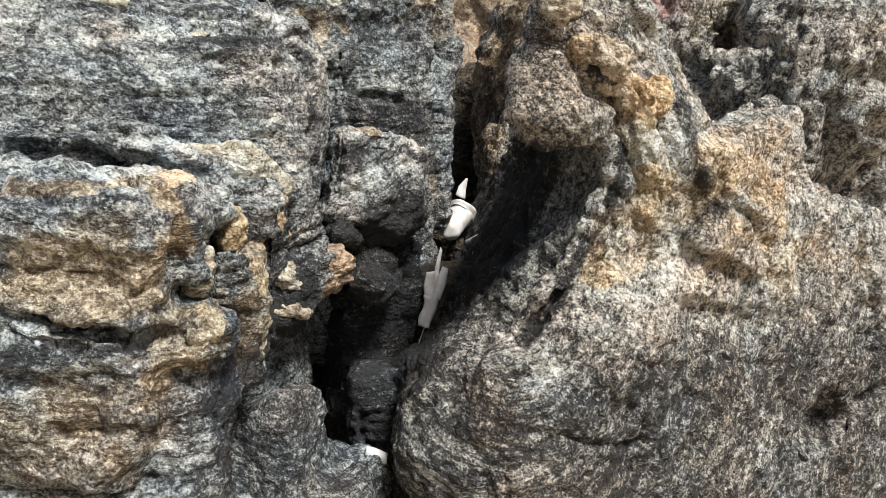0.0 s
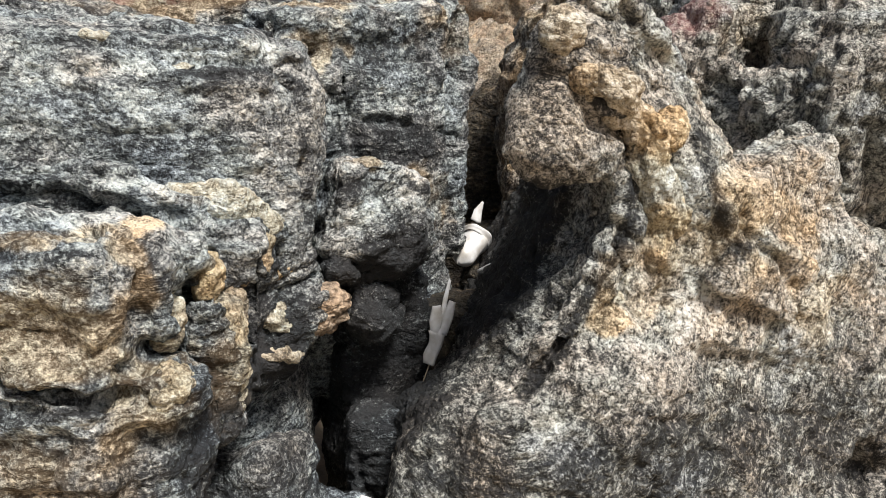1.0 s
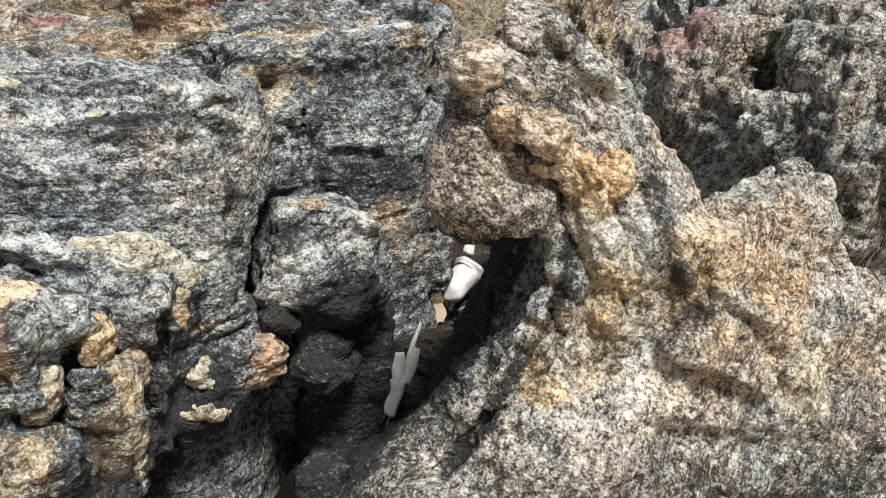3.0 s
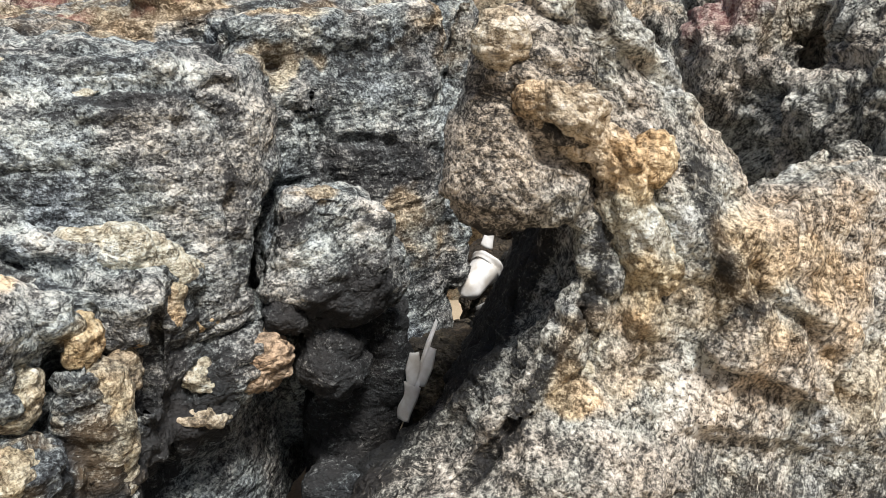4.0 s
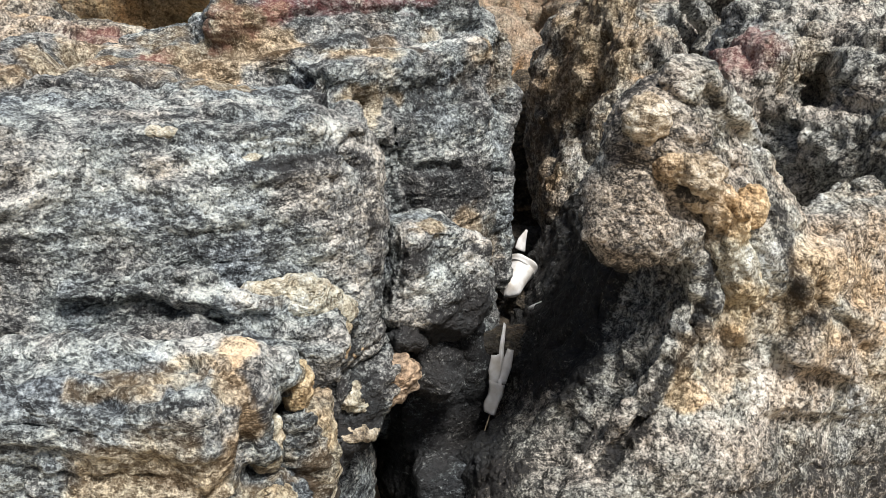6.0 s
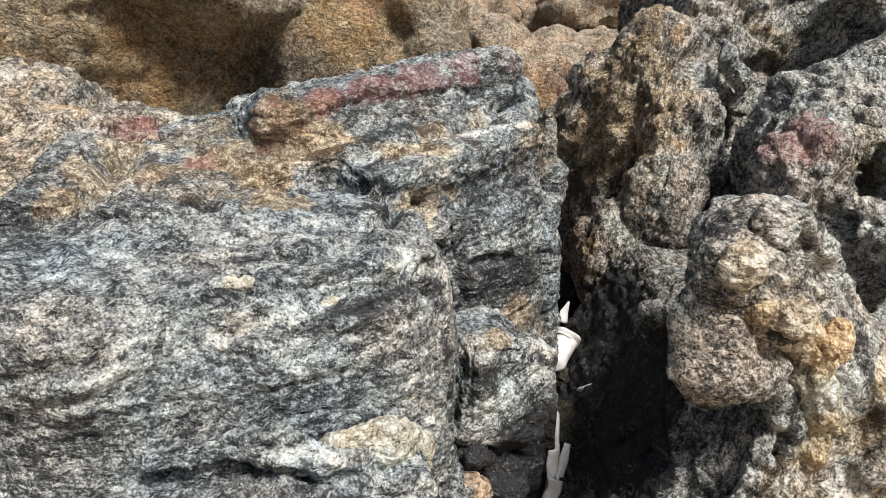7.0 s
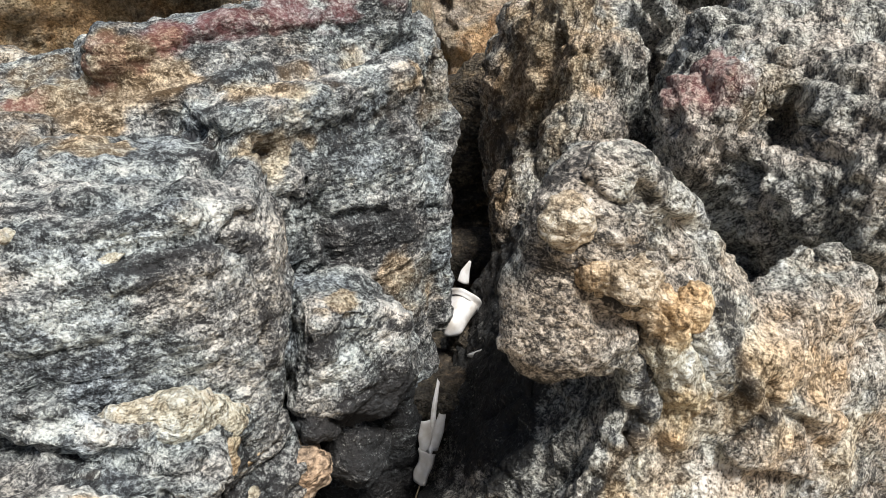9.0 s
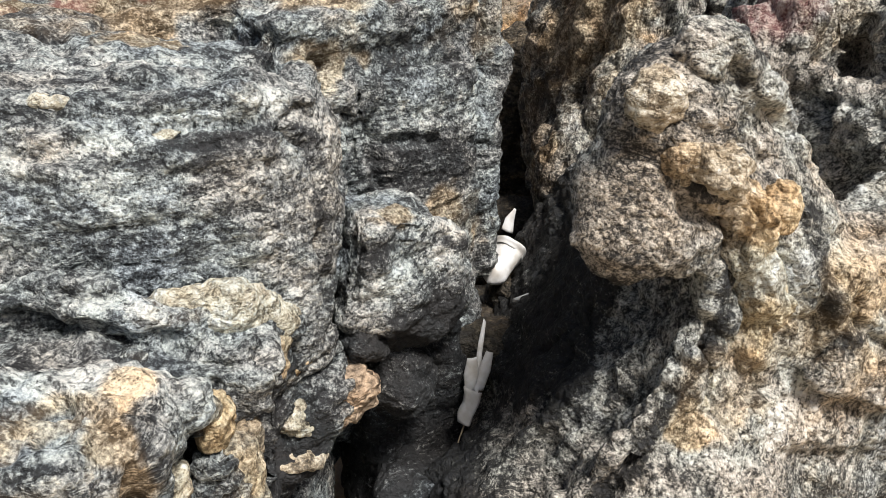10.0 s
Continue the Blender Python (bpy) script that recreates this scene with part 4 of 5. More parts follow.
LOWER_MARKS = (
    ("white", (-0.239, 0.629, 0.870), (0.039, 0.039, 0.039), 0.5),
    ("stain", (-0.203, 0.579, 0.876), (0.011, 0.011, 0.011), 0.6),
    ("stain", (-0.204, 0.539, 0.860), (0.013, 0.013, 0.013), 0.7),
    ("white", (-0.233, 0.541, 0.867), (0.026, 0.026, 0.026), 0.3),
    ("stain", (-0.170, 0.608, 0.838), (0.014, 0.014, 0.014), 0.9),
    # paints the shade in the recess beside the crack
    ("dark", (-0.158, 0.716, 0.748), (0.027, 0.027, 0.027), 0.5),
    ("white", (-0.169, 0.600, 0.849), (0.013, 0.013, 0.013), 0.2),
    ("stain", (-0.183, 0.580, 0.778), (0.014, 0.014, 0.014), 0.7),
    ("stain", (-0.249, 0.510, 0.817), (0.039, 0.039, 0.039), 0.4),
    ("stain", (-0.221, 0.516, 0.796), (0.026, 0.026, 0.026), 0.35),
    ("stain", (-0.280, 0.503, 0.818), (0.022, 0.022, 0.022), 0.3),
    ("stain", (-0.202, 0.536, 0.757), (0.027, 0.027, 0.027), 0.35),
)
LOWER_MARKS_B = (
    ("stain", (-0.272, 0.501, 0.701), (0.046, 0.046, 0.046), 0.2),
)
KNOB_MARKS = (
    ("stain", (-0.079, 0.827, 0.916), (0.017, 0.017, 0.017), 0.7),
    ("white", (-0.045, 0.827, 0.902), (0.023, 0.023, 0.023), 0.5),
    ("white", (-0.084, 0.790, 0.858), (0.022, 0.022, 0.022), 0.15),
    # these two dark patches paint the shade of the stone's underside
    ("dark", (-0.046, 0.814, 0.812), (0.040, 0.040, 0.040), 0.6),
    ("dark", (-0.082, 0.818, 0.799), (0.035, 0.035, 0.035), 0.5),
)


# ---------------------------------------------------------------- the rocks
def add_rock(name, shape, lo, hi, h, fabric, zones, mat, label, seed, rough=1.0, lumps=(13, 0.005), ledges=(32, 0.005), pits=0.0, calm=(), scores=()):
    ob = new(name, rock_mesh(name, shape, lo, hi, h, fabric, zones, mat, rough, lumps, ledges, pits, calm, scores, seed))
    return tagged(ob, label, "rock")


def add_part(name, shape, lo, hi, h, fabric, zones, mat, parent, label, seed, rough=0.8, lumps=(30, 0.002), ledges=(60, 0.0012), pits=0.0):
    ob = new(name, rock_mesh(name, shape, lo, hi, h, fabric, zones, mat, rough, lumps, ledges, pits, (), (), seed))
    ob.parent = parent
    return tagged(ob, label)


def nodule(parent, centre, radii, mat, label, seed, rot=(0, 0, 0), zones=None, h=0.0018, name="nodule"):
    """A hard lump that stands out of its rock."""
    centre = (centre[0] - 0.001, centre[1] + 0.001, centre[2])
    reach = max(radii) + 0.008
    lo, hi = [c - reach for c in centre], [c + reach for c in centre]
    return add_part(name, lambda p: egg(p, centre, radii, rot), lo, hi, h, LEVEL, zones or zones_of(), mat, parent, label, seed, 1.0, (34, 0.10 * min(radii)), (80, 0.0004))


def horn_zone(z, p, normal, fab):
    """Dark mica and the crack's shade, both in the flank's colour; tan staining on the face beyond the rim; the lower
    foot stays a darker grey.
    """
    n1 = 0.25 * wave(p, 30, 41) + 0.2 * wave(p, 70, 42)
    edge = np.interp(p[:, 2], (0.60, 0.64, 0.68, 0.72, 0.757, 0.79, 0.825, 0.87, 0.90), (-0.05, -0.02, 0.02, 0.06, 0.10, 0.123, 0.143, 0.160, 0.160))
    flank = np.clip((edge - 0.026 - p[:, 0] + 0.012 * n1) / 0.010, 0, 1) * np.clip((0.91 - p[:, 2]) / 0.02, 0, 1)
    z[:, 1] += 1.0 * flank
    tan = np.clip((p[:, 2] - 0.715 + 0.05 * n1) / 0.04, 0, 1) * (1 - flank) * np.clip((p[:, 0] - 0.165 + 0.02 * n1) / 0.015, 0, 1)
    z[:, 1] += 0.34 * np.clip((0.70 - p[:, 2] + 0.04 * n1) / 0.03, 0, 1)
    z[:, 0] += 0.17 * tan
    z[:, 2] += 0.22 * tan
    z[:, 0] += 0.15 * np.clip((p[:, 0] - 0.235) / 0.03, 0, 1) * tan


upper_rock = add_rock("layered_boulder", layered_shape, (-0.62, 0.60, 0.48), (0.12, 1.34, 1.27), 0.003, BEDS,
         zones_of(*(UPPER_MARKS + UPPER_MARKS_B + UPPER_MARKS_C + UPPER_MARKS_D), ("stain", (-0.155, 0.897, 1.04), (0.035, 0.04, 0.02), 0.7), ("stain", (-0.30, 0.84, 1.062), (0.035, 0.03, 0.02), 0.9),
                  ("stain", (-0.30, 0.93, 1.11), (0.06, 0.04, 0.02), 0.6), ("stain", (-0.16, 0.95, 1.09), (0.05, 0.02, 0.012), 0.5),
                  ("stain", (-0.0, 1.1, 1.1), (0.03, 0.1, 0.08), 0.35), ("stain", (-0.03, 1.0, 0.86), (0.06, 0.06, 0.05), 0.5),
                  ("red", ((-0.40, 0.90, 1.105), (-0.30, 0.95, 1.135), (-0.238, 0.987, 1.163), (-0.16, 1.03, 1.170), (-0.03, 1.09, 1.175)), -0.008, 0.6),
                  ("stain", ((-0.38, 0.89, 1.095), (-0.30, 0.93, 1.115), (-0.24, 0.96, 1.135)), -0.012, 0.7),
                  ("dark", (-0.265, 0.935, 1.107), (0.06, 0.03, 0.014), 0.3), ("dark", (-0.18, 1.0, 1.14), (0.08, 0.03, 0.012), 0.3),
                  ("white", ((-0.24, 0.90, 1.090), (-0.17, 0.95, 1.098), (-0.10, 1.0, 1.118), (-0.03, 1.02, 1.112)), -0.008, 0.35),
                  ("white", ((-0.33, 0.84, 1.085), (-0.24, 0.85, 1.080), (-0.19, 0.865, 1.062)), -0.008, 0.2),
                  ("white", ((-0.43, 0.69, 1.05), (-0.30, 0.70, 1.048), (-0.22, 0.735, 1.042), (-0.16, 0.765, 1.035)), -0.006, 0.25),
                  # the next three dark bands paint shade into the creases between the beds
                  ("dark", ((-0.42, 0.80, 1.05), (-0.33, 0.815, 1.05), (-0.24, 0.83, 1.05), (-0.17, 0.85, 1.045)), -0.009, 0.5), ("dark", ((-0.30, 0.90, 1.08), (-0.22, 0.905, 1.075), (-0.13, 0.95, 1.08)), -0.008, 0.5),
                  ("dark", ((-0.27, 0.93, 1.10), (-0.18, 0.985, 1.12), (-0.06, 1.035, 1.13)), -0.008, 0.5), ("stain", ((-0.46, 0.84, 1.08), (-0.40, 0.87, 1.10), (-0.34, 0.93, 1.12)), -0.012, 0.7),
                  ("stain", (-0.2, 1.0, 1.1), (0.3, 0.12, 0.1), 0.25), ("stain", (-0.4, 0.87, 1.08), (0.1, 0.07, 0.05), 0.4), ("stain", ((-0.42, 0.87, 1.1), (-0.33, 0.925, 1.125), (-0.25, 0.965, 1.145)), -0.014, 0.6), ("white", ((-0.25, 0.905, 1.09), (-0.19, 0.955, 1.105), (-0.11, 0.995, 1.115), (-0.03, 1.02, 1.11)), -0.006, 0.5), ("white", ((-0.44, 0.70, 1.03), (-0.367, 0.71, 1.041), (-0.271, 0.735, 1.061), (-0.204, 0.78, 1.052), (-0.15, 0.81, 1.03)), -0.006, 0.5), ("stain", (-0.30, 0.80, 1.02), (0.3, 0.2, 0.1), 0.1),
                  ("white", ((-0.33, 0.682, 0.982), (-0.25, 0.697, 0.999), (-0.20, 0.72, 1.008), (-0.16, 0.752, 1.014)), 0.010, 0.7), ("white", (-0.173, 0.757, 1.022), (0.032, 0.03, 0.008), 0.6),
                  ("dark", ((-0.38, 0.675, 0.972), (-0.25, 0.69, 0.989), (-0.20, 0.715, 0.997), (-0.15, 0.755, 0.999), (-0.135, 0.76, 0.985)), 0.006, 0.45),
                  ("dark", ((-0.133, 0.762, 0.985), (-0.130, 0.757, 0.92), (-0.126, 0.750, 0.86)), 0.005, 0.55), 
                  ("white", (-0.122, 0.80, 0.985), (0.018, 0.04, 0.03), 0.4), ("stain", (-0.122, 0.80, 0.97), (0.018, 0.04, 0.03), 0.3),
                  # the block's lower dark patch paints the shadow behind the rounded stone
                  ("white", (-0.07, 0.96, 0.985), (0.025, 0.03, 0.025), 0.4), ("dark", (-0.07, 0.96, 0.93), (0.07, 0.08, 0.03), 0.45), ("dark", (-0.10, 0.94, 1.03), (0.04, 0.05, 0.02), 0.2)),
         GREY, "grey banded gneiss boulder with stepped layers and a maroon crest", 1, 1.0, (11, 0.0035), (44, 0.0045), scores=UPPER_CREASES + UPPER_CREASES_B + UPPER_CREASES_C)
add_rock("layered_boulder", left_shape, (-0.98, 0.74, 0.44), (-0.32, 1.40, 1.27), 0.005, TILTED,
         zones_of(*SIDE_MARKS, ("stain", (-0.5, 0.90, 1.07), (0.07, 0.05, 0.05), 0.8), ("red", (-0.47, 0.97, 1.11), (0.04, 0.04, 0.02), 0.5), ("stain", (-0.47, 0.86, 1.03), (0.05, 0.05, 0.06), 0.9), stain=0.45, white=0.08),
         WARM, "rust-stained pale layered gneiss boulder beside the crest", 2, 1.2, (12, 0.007), (26, 0.008), scores=SIDE_CREASES)
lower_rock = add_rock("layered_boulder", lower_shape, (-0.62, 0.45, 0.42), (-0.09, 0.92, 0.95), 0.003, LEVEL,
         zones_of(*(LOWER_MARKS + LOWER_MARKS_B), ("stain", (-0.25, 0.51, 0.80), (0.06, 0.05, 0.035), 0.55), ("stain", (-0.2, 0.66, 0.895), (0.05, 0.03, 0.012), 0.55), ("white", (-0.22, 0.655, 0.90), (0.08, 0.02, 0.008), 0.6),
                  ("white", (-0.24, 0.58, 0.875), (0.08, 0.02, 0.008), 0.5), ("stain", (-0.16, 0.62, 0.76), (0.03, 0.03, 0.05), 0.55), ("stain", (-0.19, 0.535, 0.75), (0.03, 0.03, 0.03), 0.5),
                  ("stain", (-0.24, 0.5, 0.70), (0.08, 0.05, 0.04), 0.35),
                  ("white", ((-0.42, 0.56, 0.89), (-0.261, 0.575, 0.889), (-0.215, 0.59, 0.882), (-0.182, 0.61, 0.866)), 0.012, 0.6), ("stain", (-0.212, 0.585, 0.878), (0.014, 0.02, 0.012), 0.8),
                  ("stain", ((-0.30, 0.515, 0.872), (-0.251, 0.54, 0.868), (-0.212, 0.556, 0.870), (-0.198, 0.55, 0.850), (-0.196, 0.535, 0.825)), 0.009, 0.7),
                  # these two dark bands paint the shade under the ledges
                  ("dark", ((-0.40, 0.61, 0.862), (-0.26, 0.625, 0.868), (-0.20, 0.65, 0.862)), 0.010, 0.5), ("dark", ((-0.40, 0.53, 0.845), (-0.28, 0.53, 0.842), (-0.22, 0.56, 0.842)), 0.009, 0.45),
                  # gap and nook shade painted dark; the recess mixes dark mica with shade
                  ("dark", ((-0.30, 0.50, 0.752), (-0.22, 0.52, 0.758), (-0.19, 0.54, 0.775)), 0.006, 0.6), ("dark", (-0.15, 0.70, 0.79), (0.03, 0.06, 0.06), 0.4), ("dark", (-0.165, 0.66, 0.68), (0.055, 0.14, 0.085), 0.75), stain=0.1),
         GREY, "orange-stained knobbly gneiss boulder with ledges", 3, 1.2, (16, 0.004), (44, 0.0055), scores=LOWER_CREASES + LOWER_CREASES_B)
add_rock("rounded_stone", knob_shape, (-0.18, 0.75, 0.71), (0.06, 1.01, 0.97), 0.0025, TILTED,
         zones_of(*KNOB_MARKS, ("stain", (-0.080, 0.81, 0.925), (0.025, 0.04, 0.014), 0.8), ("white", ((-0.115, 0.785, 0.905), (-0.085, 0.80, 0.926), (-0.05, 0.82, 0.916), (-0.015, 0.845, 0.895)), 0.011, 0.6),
                  # the last dark patch here adds more painted shade low on the stone
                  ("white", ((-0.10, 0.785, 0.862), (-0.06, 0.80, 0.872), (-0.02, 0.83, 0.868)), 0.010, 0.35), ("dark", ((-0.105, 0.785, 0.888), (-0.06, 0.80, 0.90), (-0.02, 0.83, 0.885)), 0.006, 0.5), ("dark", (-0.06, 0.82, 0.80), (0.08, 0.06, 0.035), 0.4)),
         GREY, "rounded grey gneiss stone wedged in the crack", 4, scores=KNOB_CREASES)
# the high dark value puts the crack's deep shade into the stone's colour
add_rock("wedged_stone", under_shape, (-0.21, 0.75, 0.40), (0.02, 1.08, 0.86), 0.003, LEVEL, zones_of(dark=0.85), GREY, "gneiss stone standing deep in the crack, coloured dark for shade", 5)
add_rock("wedged_stone", ledge_shape, (-0.25, 0.54, 0.40), (-0.01, 0.88, 0.73), 0.003, LEVEL,
         zones_of(("stain", (-0.118, 0.635, 0.668), (0.016, 0.02, 0.018), 0.9), dark=0.22, stain=0.1), GREY, "grey gneiss stone with an orange-stained corner", 6)
# this stone and the brown floor are darkened for the crack's shade too
add_rock("wedged_stone", sunk_shape, (-0.17, 0.74, 0.40), (0.02, 0.97, 0.71), 0.003, LEVEL, zones_of(dark=0.8), GREY, "ledged stone low in the crack, coloured dark for shade", 11)
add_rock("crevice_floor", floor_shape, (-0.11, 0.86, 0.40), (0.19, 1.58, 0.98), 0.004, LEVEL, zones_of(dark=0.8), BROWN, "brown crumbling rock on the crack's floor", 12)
# unseen stone added to hide the sand where the crack is only dark
add_rock("wedged_stone", lambda p: join(0.03, slab(p, (0.05, 1.70, 0.72), (0.13, 0.10, 0.30), (0, 6, 12), 0.06), egg(p, (0.10, 1.66, 0.98), (0.10, 0.08, 0.10))), (-0.14, 1.54, 0.40), (0.28, 1.86, 1.12), 0.005, LEVEL, zones_of(dark=0.6, stain=0.3), BROWN, "added brown stone, coloured dark, filling the crack's dark back", 15)
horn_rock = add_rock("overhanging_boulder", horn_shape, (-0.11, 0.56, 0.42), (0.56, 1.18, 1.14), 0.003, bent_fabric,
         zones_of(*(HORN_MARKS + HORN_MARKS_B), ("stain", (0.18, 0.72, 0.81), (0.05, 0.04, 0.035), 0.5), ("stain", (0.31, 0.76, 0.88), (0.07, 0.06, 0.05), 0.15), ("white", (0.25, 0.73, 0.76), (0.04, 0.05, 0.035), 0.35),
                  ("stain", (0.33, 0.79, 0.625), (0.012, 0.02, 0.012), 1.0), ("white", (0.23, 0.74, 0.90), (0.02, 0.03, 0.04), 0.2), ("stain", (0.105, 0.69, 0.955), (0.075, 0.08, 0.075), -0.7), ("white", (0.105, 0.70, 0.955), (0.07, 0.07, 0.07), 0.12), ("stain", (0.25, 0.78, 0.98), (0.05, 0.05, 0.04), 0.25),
                  # the vein's shadow, painted as a dark line along its left
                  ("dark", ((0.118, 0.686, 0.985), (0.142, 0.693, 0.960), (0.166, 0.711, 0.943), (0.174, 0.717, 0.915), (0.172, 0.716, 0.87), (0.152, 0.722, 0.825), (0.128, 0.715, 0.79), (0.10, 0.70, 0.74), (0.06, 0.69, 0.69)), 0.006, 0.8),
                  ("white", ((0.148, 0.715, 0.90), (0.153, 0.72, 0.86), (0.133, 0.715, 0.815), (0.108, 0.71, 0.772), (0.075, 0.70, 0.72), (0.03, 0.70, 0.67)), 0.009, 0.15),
                  # shade painted into the plate's groove, the crack below it and the pit
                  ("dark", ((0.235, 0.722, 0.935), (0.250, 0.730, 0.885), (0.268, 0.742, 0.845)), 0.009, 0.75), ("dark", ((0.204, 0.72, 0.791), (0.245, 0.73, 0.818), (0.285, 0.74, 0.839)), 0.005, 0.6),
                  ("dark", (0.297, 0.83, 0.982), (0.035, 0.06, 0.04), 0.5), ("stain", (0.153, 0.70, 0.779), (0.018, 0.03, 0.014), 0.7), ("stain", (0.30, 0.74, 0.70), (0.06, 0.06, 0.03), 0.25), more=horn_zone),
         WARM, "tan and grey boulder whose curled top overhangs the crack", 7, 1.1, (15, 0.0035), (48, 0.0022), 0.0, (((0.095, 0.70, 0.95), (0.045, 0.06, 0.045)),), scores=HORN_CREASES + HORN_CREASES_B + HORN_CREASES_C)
add_rock("pitted_boulder", red_shape, (0.17, 0.84, 0.44), (0.74, 1.36, 1.29), 0.004, STEEP,
         zones_of(*PIT_MARKS, ("red", (0.265, 0.98, 1.09), (0.05, 0.05, 0.05), 0.6), ("white", (0.36, 1.03, 1.10), (0.05, 0.05, 0.05), 0.3), stain=0.12, white=0.12),
         WARM, "pitted grey boulder with a maroon shoulder", 8, 1.3, (16, 0.009), (30, 0.004), 0.02, scores=PIT_CREASES)
add_rock("tall_boulder", back_shape, (0.0, 1.08, 0.44), (0.70, 1.74, 1.43), 0.0045, STEEP,
         zones_of(*TALL_MARKS, ("stain", (0.12, 1.30, 1.04), (0.11, 0.2, 0.3), 0.4), ("dark", (0.1, 1.36, 0.95), (0.09, 0.2, 0.22), 0.2), ("stain", (0.36, 1.26, 1.2), (0.06, 0.05, 0.03), 0.5), ("stain", (0.15, 1.3, 1.12), (0.08, 0.1, 0.12), 0.5), stain=0.15),
         WARM, "tall dark gneiss boulder with a brown flank and a hollow", 9, 1.3, (12, 0.008), (26, 0.008), scores=TALL_CREASES)
add_rock("background_boulder", far_left_shape, (-1.8, 1.7, 0.38), (0.0, 3.0, 1.66), 0.013, ROUND, zones_of(*FAR_MARKS, ("stain", (-1.0, 1.9, 1.15), (0.3, 0.4, 0.2), 0.5), ("stain", (-0.35, 2.1, 1.2), (0.15, 0.3, 0.2), 0.4)), BROWN, "large brown overhung boulder behind the crack", 10, 1.2, (3.0, 0.025), (7, 0.012), scores=FAR_CREASES)
add_rock("background_boulder", far_right_shape, (-0.3, 2.55, 0.38), (0.9, 3.7, 1.4), 0.013, ROUND, zones_of(*FARTHER_MARKS, stain=0.2), PINK, "pinkish tan boulder behind the crack", 13, 1.5, (4.0, 0.025), (9, 0.008), scores=FARTHER_CREASES)
add_rock("background_boulder", far_stack_shape, (-1.0, 3.2, 0.38), (1.0, 4.35, 2.0), 0.02, ROUND, zones_of(stain=0.3), PINK, "pale orange boulder further off", 14, 5.0, (4.5, 0.04), (9, 0.01))

ground = new("ground", bpy.data.meshes.new("ground"))
bm = bmesh.new()
bmesh.ops.create_grid(bm, x_segments=60, y_segments=60, size=60)
for v in bm.verts:
    v.co.z = 0.42 + 0.012 * noise.noise(v.co * 3.0)
bm.to_mesh(ground.data)
bm.free()
SAND = bpy.data.materials.new("sand")
tree, bsdf = nodes_of(SAND)
speck = tree.nodes.new("ShaderNodeTexNoise")
speck.inputs["Scale"].default_value, speck.inputs["Detail"].default_value = 220.0, 6.0
tone = tree.nodes.new("ShaderNodeValToRGB")
tone.color_ramp.elements[0].color, tone.color_ramp.elements[1].color = (0.22, 0.17, 0.11, 1), (0.48, 0.39, 0.28, 1)
tree.links.new(tree.nodes.new("ShaderNodeTexCoord").outputs["Object"], speck.inputs["Vector"])
tree.links.new(speck.outputs["Fac"], tone.inputs["Fac"])
tree.links.new(tone.outputs["Color"], bsdf.inputs["Base Color"])
bsdf.inputs["Roughness"].default_value = 0.95
ground.data.materials.append(SAND)
tagged(ground, "dry tan sand under the rocks", "ground", kind="structure")

# ---------------------------------------------------------------- hard lumps in the rocks
vein = add_part("vein", vein_shape, (0.07, 0.64, 0.72), (0.28, 0.82, 1.05), 0.0022, bent_fabric,
                zones_of(("stain", (0.20, 0.70, 0.945), (0.028, 0.05, 0.028), 0.9), ("stain", (0.205, 0.71, 0.86), (0.03, 0.04, 0.025), 0.9), ("stain", (0.13, 0.69, 0.985), (0.02, 0.04, 0.02), 0.25), ("white", (0.193, 0.70, 0.905), (0.03, 0.04, 0.02), 0.5),
                         ("white", (0.165, 0.69, 0.975), (0.02, 0.04, 0.02), 0.3), ("stain", (0.18, 0.72, 0.81), (0.04, 0.04, 0.03), 0.4)),
                VEIN, horn_rock, "cream and orange feldspar vein", 61, 1.3, (26, 0.0045), (60, 0.002))
nodule(horn_rock, (0.107, 0.690, 1.025), (0.019, 0.016, 0.021), VEIN, "whitish quartz lump", 62, zones=zones_of(white=0.3))
nodule(horn_rock, (0.128, 0.695, 0.989), (0.017, 0.017, 0.015), VEIN, "", 63, zones=zones_of(stain=0.4))
nodule(horn_rock, (0.204, 0.726, 0.947), (0.017, 0.014, 0.020), VEIN, "", 64, zones=zones_of(stain=0.9))
nodule(horn_rock, (0.216, 0.738, 0.866), (0.013, 0.014, 0.020), VEIN, "", 65, zones=zones_of(stain=0.8))
nodule(horn_rock, (0.362, 0.842, 0.938), (0.020, 0.022, 0.017), WARM, "", 66)
nodule(upper_rock, (-0.305, 0.692, 1.020), (0.026, 0.012, 0.010), VEIN, "pale quartz lens", 67, (0, -14, 0), zones_of(white=0.4))
nodule(upper_rock, (-0.440, 0.70, 0.995), (0.02, 0.014, 0.012), VEIN, "", 68, zones=zones_of(white=0.5))
nodule(upper_rock, (-0.235, 0.712, 0.998), (0.022, 0.010, 0.006), VEIN, "", 69, (0, -14, 0), zones_of(white=0.5))
cap = add_part("pale_cap", lambda p: rope(p, ((-0.225, 0.672, 0.888), (-0.185, 0.685, 0.884), (-0.160, 0.718, 0.858)), (0.015, 0.019, 0.016), 0.01), (-0.27, 0.63, 0.82), (-0.12, 0.76, 0.93), 0.002, LEVEL,
               zones_of(("stain", (-0.20, 0.66, 0.90), (0.02, 0.03, 0.02), 0.6), white=0.25), VEIN, lower_rock, "cream feldspar cap", 82)
nodule(lower_rock, (-0.128, 0.775, 0.772), (0.034, 0.034, 0.030), PINK, "pinkish orange rounded lump", 70, (0, 20, 0), zones_of(stain=0.3))
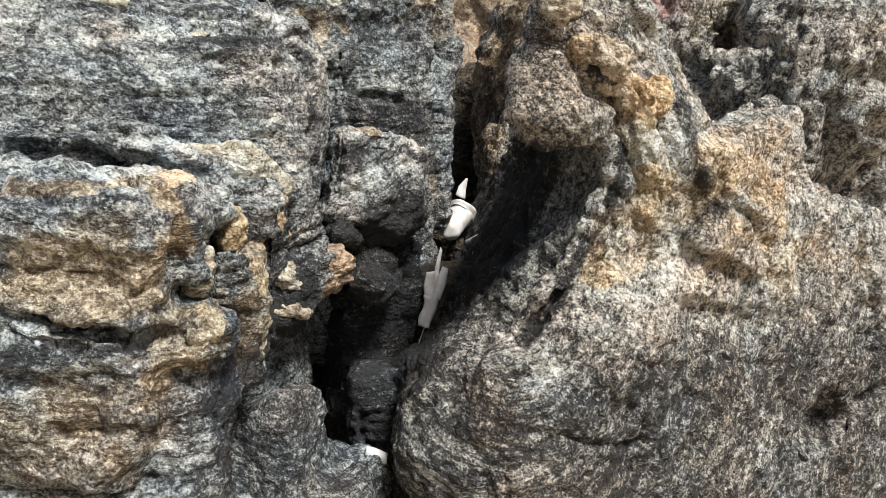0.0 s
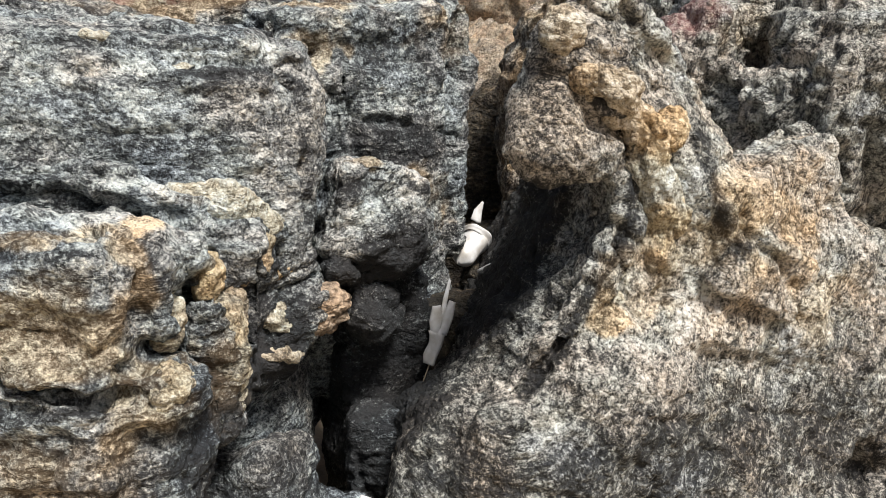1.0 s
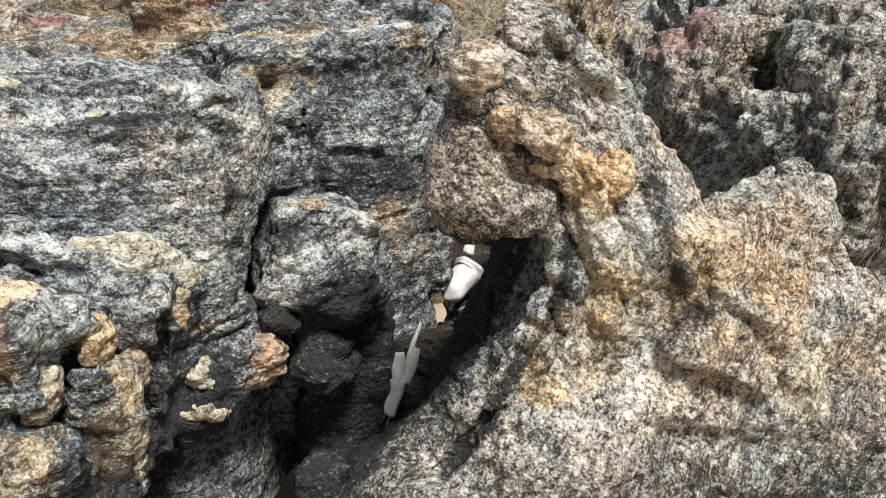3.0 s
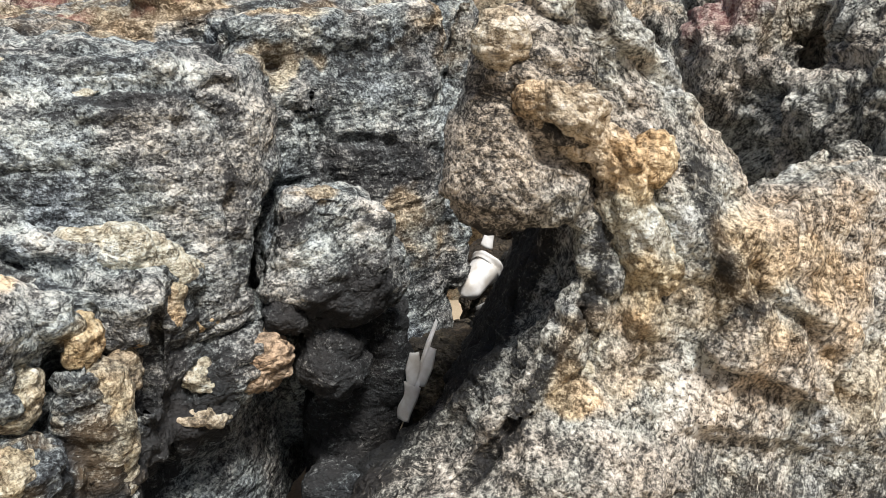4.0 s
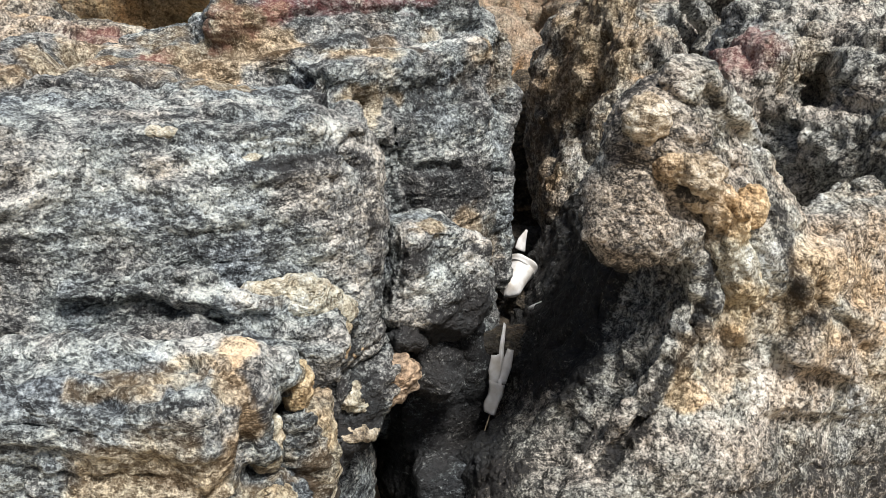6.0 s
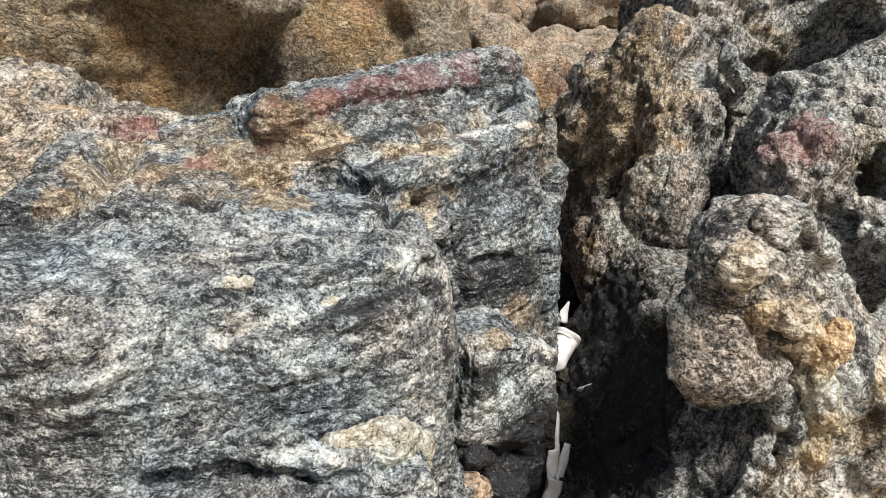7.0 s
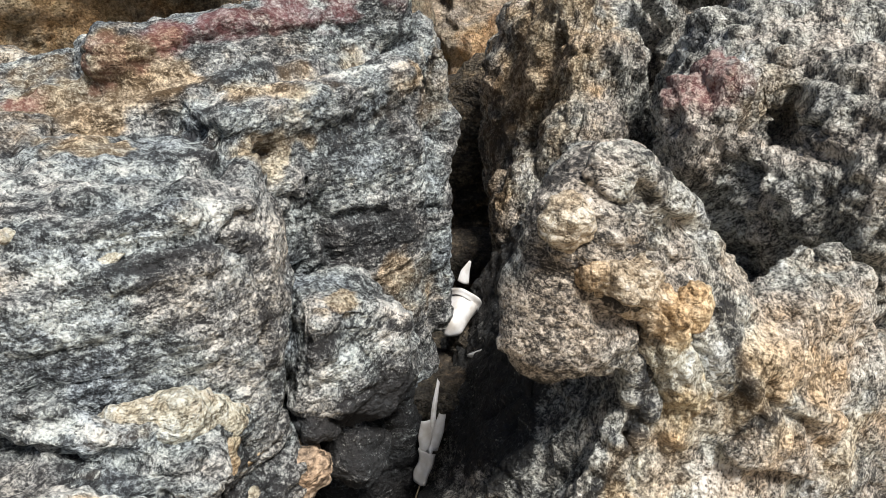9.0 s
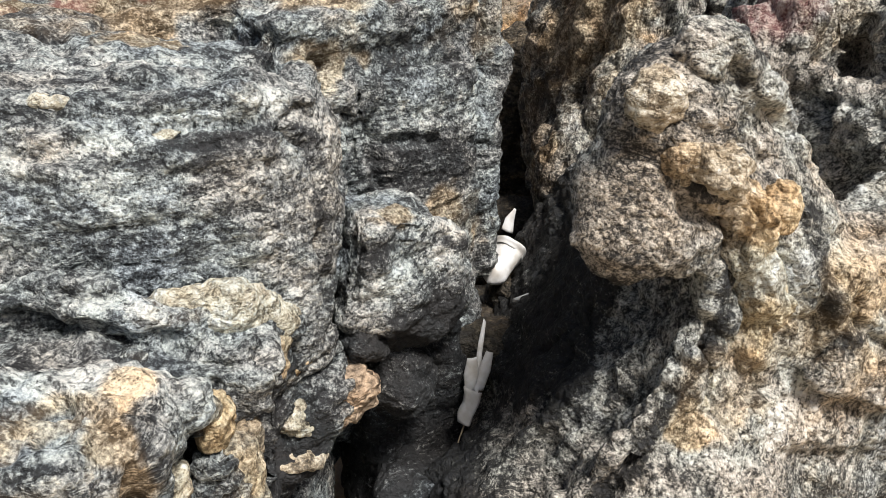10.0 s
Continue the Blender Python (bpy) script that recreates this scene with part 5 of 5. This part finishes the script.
nodule(lower_rock, (-0.154, 0.738, 0.815), (0.015, 0.016, 0.014), VEIN, "", 71, zones=zones_of(stain=0.8))
nodule(lower_rock, (-0.176, 0.620, 0.826), (0.012, 0.018, 0.024), VEIN, "orange finger-like lump", 72, (0, 10, 0), zones_of(stain=0.9))
nodule(lower_rock, (-0.172, 0.660, 0.830), (0.011, 0.016, 0.020), VEIN, "", 73, (0, -18, 0), zones_of(stain=0.8))
nodule(lower_rock, (-0.166, 0.648, 0.798), (0.013, 0.018, 0.018), VEIN, "", 74, zones=zones_of(stain=0.3))
nodule(lower_rock, (-0.160, 0.705, 0.838), (0.012, 0.016, 0.022), VEIN, "", 75, zones=zones_of(stain=0.5))
nodule(lower_rock, (-0.155, 0.735, 0.768), (0.022, 0.026, 0.014), VEIN, "", 77, (0, 25, 0), zones_of(white=0.3))
nodule(lower_rock, (-0.158, 0.730, 0.737), (0.028, 0.030, 0.009), VEIN, "", 78, (0, 8, 0), zones_of(stain=0.2))
nodule(lower_rock, (-0.180, 0.552, 0.762), (0.018, 0.020, 0.018), VEIN, "", 79, zones=zones_of(stain=0.6))
nodule(lower_rock, (-0.196, 0.580, 0.836), (0.014, 0.016, 0.011), VEIN, "", 80, zones=zones_of(white=0.5))
nodule(lower_rock, (-0.193, 0.578, 0.802), (0.014, 0.020, 0.024), VEIN, "", 81, zones=zones_of(stain=0.4))
column = add_part("column", lambda p: rope(p, ((-0.172, 0.628, 0.800), (-0.168, 0.628, 0.765), (-0.172, 0.635, 0.715)), (0.016, 0.017, 0.014), 0.01), (-0.21, 0.59, 0.68), (-0.14, 0.67, 0.84), 0.002, LEVEL,
                  zones_of(("stain", (-0.165, 0.615, 0.79), (0.02, 0.03, 0.02), 0.6), ("stain", (-0.160, 0.615, 0.74), (0.02, 0.03, 0.02), 0.4)), VEIN, lower_rock, "orange-stained upright rib", 83)

# ---------------------------------------------------------------- litter in the crack
PLASTIC = bpy.data.materials.new("white_plastic")
tree, bsdf = nodes_of(PLASTIC)
dust = tree.nodes.new("ShaderNodeTexNoise")
dust.inputs["Scale"].default_value, dust.inputs["Detail"].default_value = 60.0, 5.0
tone = tree.nodes.new("ShaderNodeValToRGB")
tone.color_ramp.elements[0].position, tone.color_ramp.elements[1].position = 0.3, 0.6
tone.color_ramp.elements[0].color, tone.color_ramp.elements[1].color = (0.40, 0.37, 0.33, 1), (0.62, 0.62, 0.62, 1)
tree.links.new(tree.nodes.new("ShaderNodeTexCoord").outputs["Object"], dust.inputs["Vector"])
tree.links.new(dust.outputs["Fac"], tone.inputs["Fac"])
tree.links.new(tone.outputs["Color"], bsdf.inputs["Base Color"])
bsdf.inputs["Roughness"].default_value = 0.4
bsdf.inputs["Subsurface Weight"].default_value = 0.1
bsdf.inputs["Subsurface Radius"].default_value = (0.004, 0.004, 0.004)


def sheet(name, at, across, along, parent=None, label="", category="", thick=0.0008):
    """A thin bent piece of plastic: at(u, v) gives its places, u and v from 0 to 1."""
    mesh = bpy.data.meshes.new(name)
    bm = bmesh.new()
    grid = [[bm.verts.new(at(i / across, j / along)) for j in range(along + 1)] for i in range(across + 1)]
    for i in range(across):
        for j in range(along):
            bm.faces.new((grid[i][j], grid[i + 1][j], grid[i + 1][j + 1], grid[i][j + 1])).smooth = True
    bmesh.ops.remove_doubles(bm, verts=bm.verts[:], dist=1e-5)
    bmesh.ops.solidify(bm, geom=bm.faces[:], thickness=thick)
    bm.to_mesh(mesh)
    bm.free()
    mesh.materials.append(PLASTIC)
    ob = new(name, mesh)
    ob.parent = parent
    return tagged(ob, label, category)


def cone_at(base, tip, r0, r1, start, turn, dents=0.12, seed=0.0, bowl=False):
    """Places on a dented cone between base and tip; u runs round, v along."""
    base, tip = Vector(base), Vector(tip)
    way = (tip - base).normalized()
    one = way.orthogonal().normalized()
    two = way.cross(one)

    def at(u, v):
        a = radians(start + turn * u)
        r = r0 + (r1 - r0) * v
        if bowl:
            r *= math.sin(0.5 * math.pi * min(1.0, 0.02 + 3.2 * v))
        r *= 1 + dents * noise.noise(Vector((math.cos(a) * 1.3 + seed, math.sin(a) * 1.3, v * 2.0)))
        return base.lerp(tip, v) + (one * math.cos(a) + two * math.sin(a)) * r
    return at


def ribbon_at(spots, widths, aside):
    """Places on a strip through spots that is so wide towards aside."""
    spots, aside = [Vector(s) for s in spots], Vector(aside).normalized()

    def at(u, v):
        f = v * (len(spots) - 1)
        k = min(int(f), len(spots) - 2)
        mid, wide = spots[k].lerp(spots[k + 1], f - k), widths[k] + (widths[k + 1] - widths[k]) * (f - k)
        bow = Vector((0, -1, 0)) * 0.18 * wide * math.cos((u - 0.5) * math.pi)
        return mid + aside * wide * (u - 0.5) + bow
    return at


cup = sheet("plastic_cup", cone_at((0.002, 1.060, 0.768), (0.026, 1.098, 0.796), 0.014, 0.0200, 0, 360, 0.16, 0.0, True), 40, 16, None, "crushed white plastic cup stuck in the crack", "cup", 0.001)
sheet("rim", cone_at((0.0245, 1.0955, 0.7965), (0.0285, 1.102, 0.801), 0.0200, 0.0235, 0, 360, 0.16), 40, 4, cup)
sheet("torn_flap", ribbon_at(((0.026, 1.106, 0.822), (0.029, 1.109, 0.836), (0.036, 1.112, 0.850)), (0.017, 0.013, 0.003), (1, 0.3, -0.5)), 8, 10, cup)
torn = sheet("plastic_scrap", cone_at((-0.022, 0.880, 0.680), (-0.012, 0.888, 0.715), 0.008, 0.011, 40, 230, 0.35, 3.0), 20, 12, None, "torn curled white plastic strip wedged upright", "plastic scrap")
sheet("petal", ribbon_at(((-0.017, 0.889, 0.712), (-0.016, 0.893, 0.729), (-0.015, 0.897, 0.746)), (0.010, 0.016, 0.010), (1, 0.1, 0.1)), 8, 10, torn)
sheet("petal", ribbon_at(((-0.008, 0.891, 0.713), (-0.002, 0.898, 0.732), (0.003, 0.903, 0.750)), (0.010, 0.013, 0.008), (1, 0.2, -0.4)), 8, 10, torn)
sheet("curl", ribbon_at(((-0.012, 0.887, 0.712), (-0.009, 0.90, 0.728), (-0.007, 0.92, 0.746), (-0.002, 0.945, 0.768)), (0.010, 0.011, 0.009, 0.005), (0.5, -0.5, -0.6)), 8, 16, torn)
sheet("plastic_chip", ribbon_at(((0.030, 1.005, 0.768), (0.046, 1.00, 0.772), (0.058, 1.00, 0.768)), (0.004, 0.018, 0.012), (0.1, -0.4, 0.9)), 8, 10, None, "white triangular plastic chip on the rock", "plastic scrap")
sheet("plastic_chip", ribbon_at(((-0.080, 0.735, 0.585), (-0.070, 0.735, 0.581), (-0.058, 0.735, 0.576)), (0.010, 0.012, 0.011), (0.1, 0.5, 0.9)), 8, 8, None, "small flat white plastic chip in the crack", "plastic scrap")
thread = bpy.data.curves.new("dry_root", "CURVE")
thread.dimensions, thread.bevel_depth, thread.bevel_resolution = "3D", 0.0008, 2
line = thread.splines.new("NURBS")
stops = ((-0.022, 0.878, 0.682), (-0.030, 0.872, 0.660), (-0.037, 0.866, 0.640), (-0.040, 0.862, 0.622), (-0.036, 0.856, 0.612), (-0.031, 0.850, 0.604))
line.points.add(len(stops) - 1)
for point, stop in zip(line.points, stops):
    point.co = (*stop, 1)
line.use_endpoint_u, line.order_u = True, 3
ROOT = bpy.data.materials.new("dry_fibre")
nodes_of(ROOT)[1].inputs["Base Color"].default_value = (0.35, 0.28, 0.19, 1)
thread.materials.append(ROOT)
tagged(new("dry_root", thread), "thin dry tan root hanging in the crack", "root")
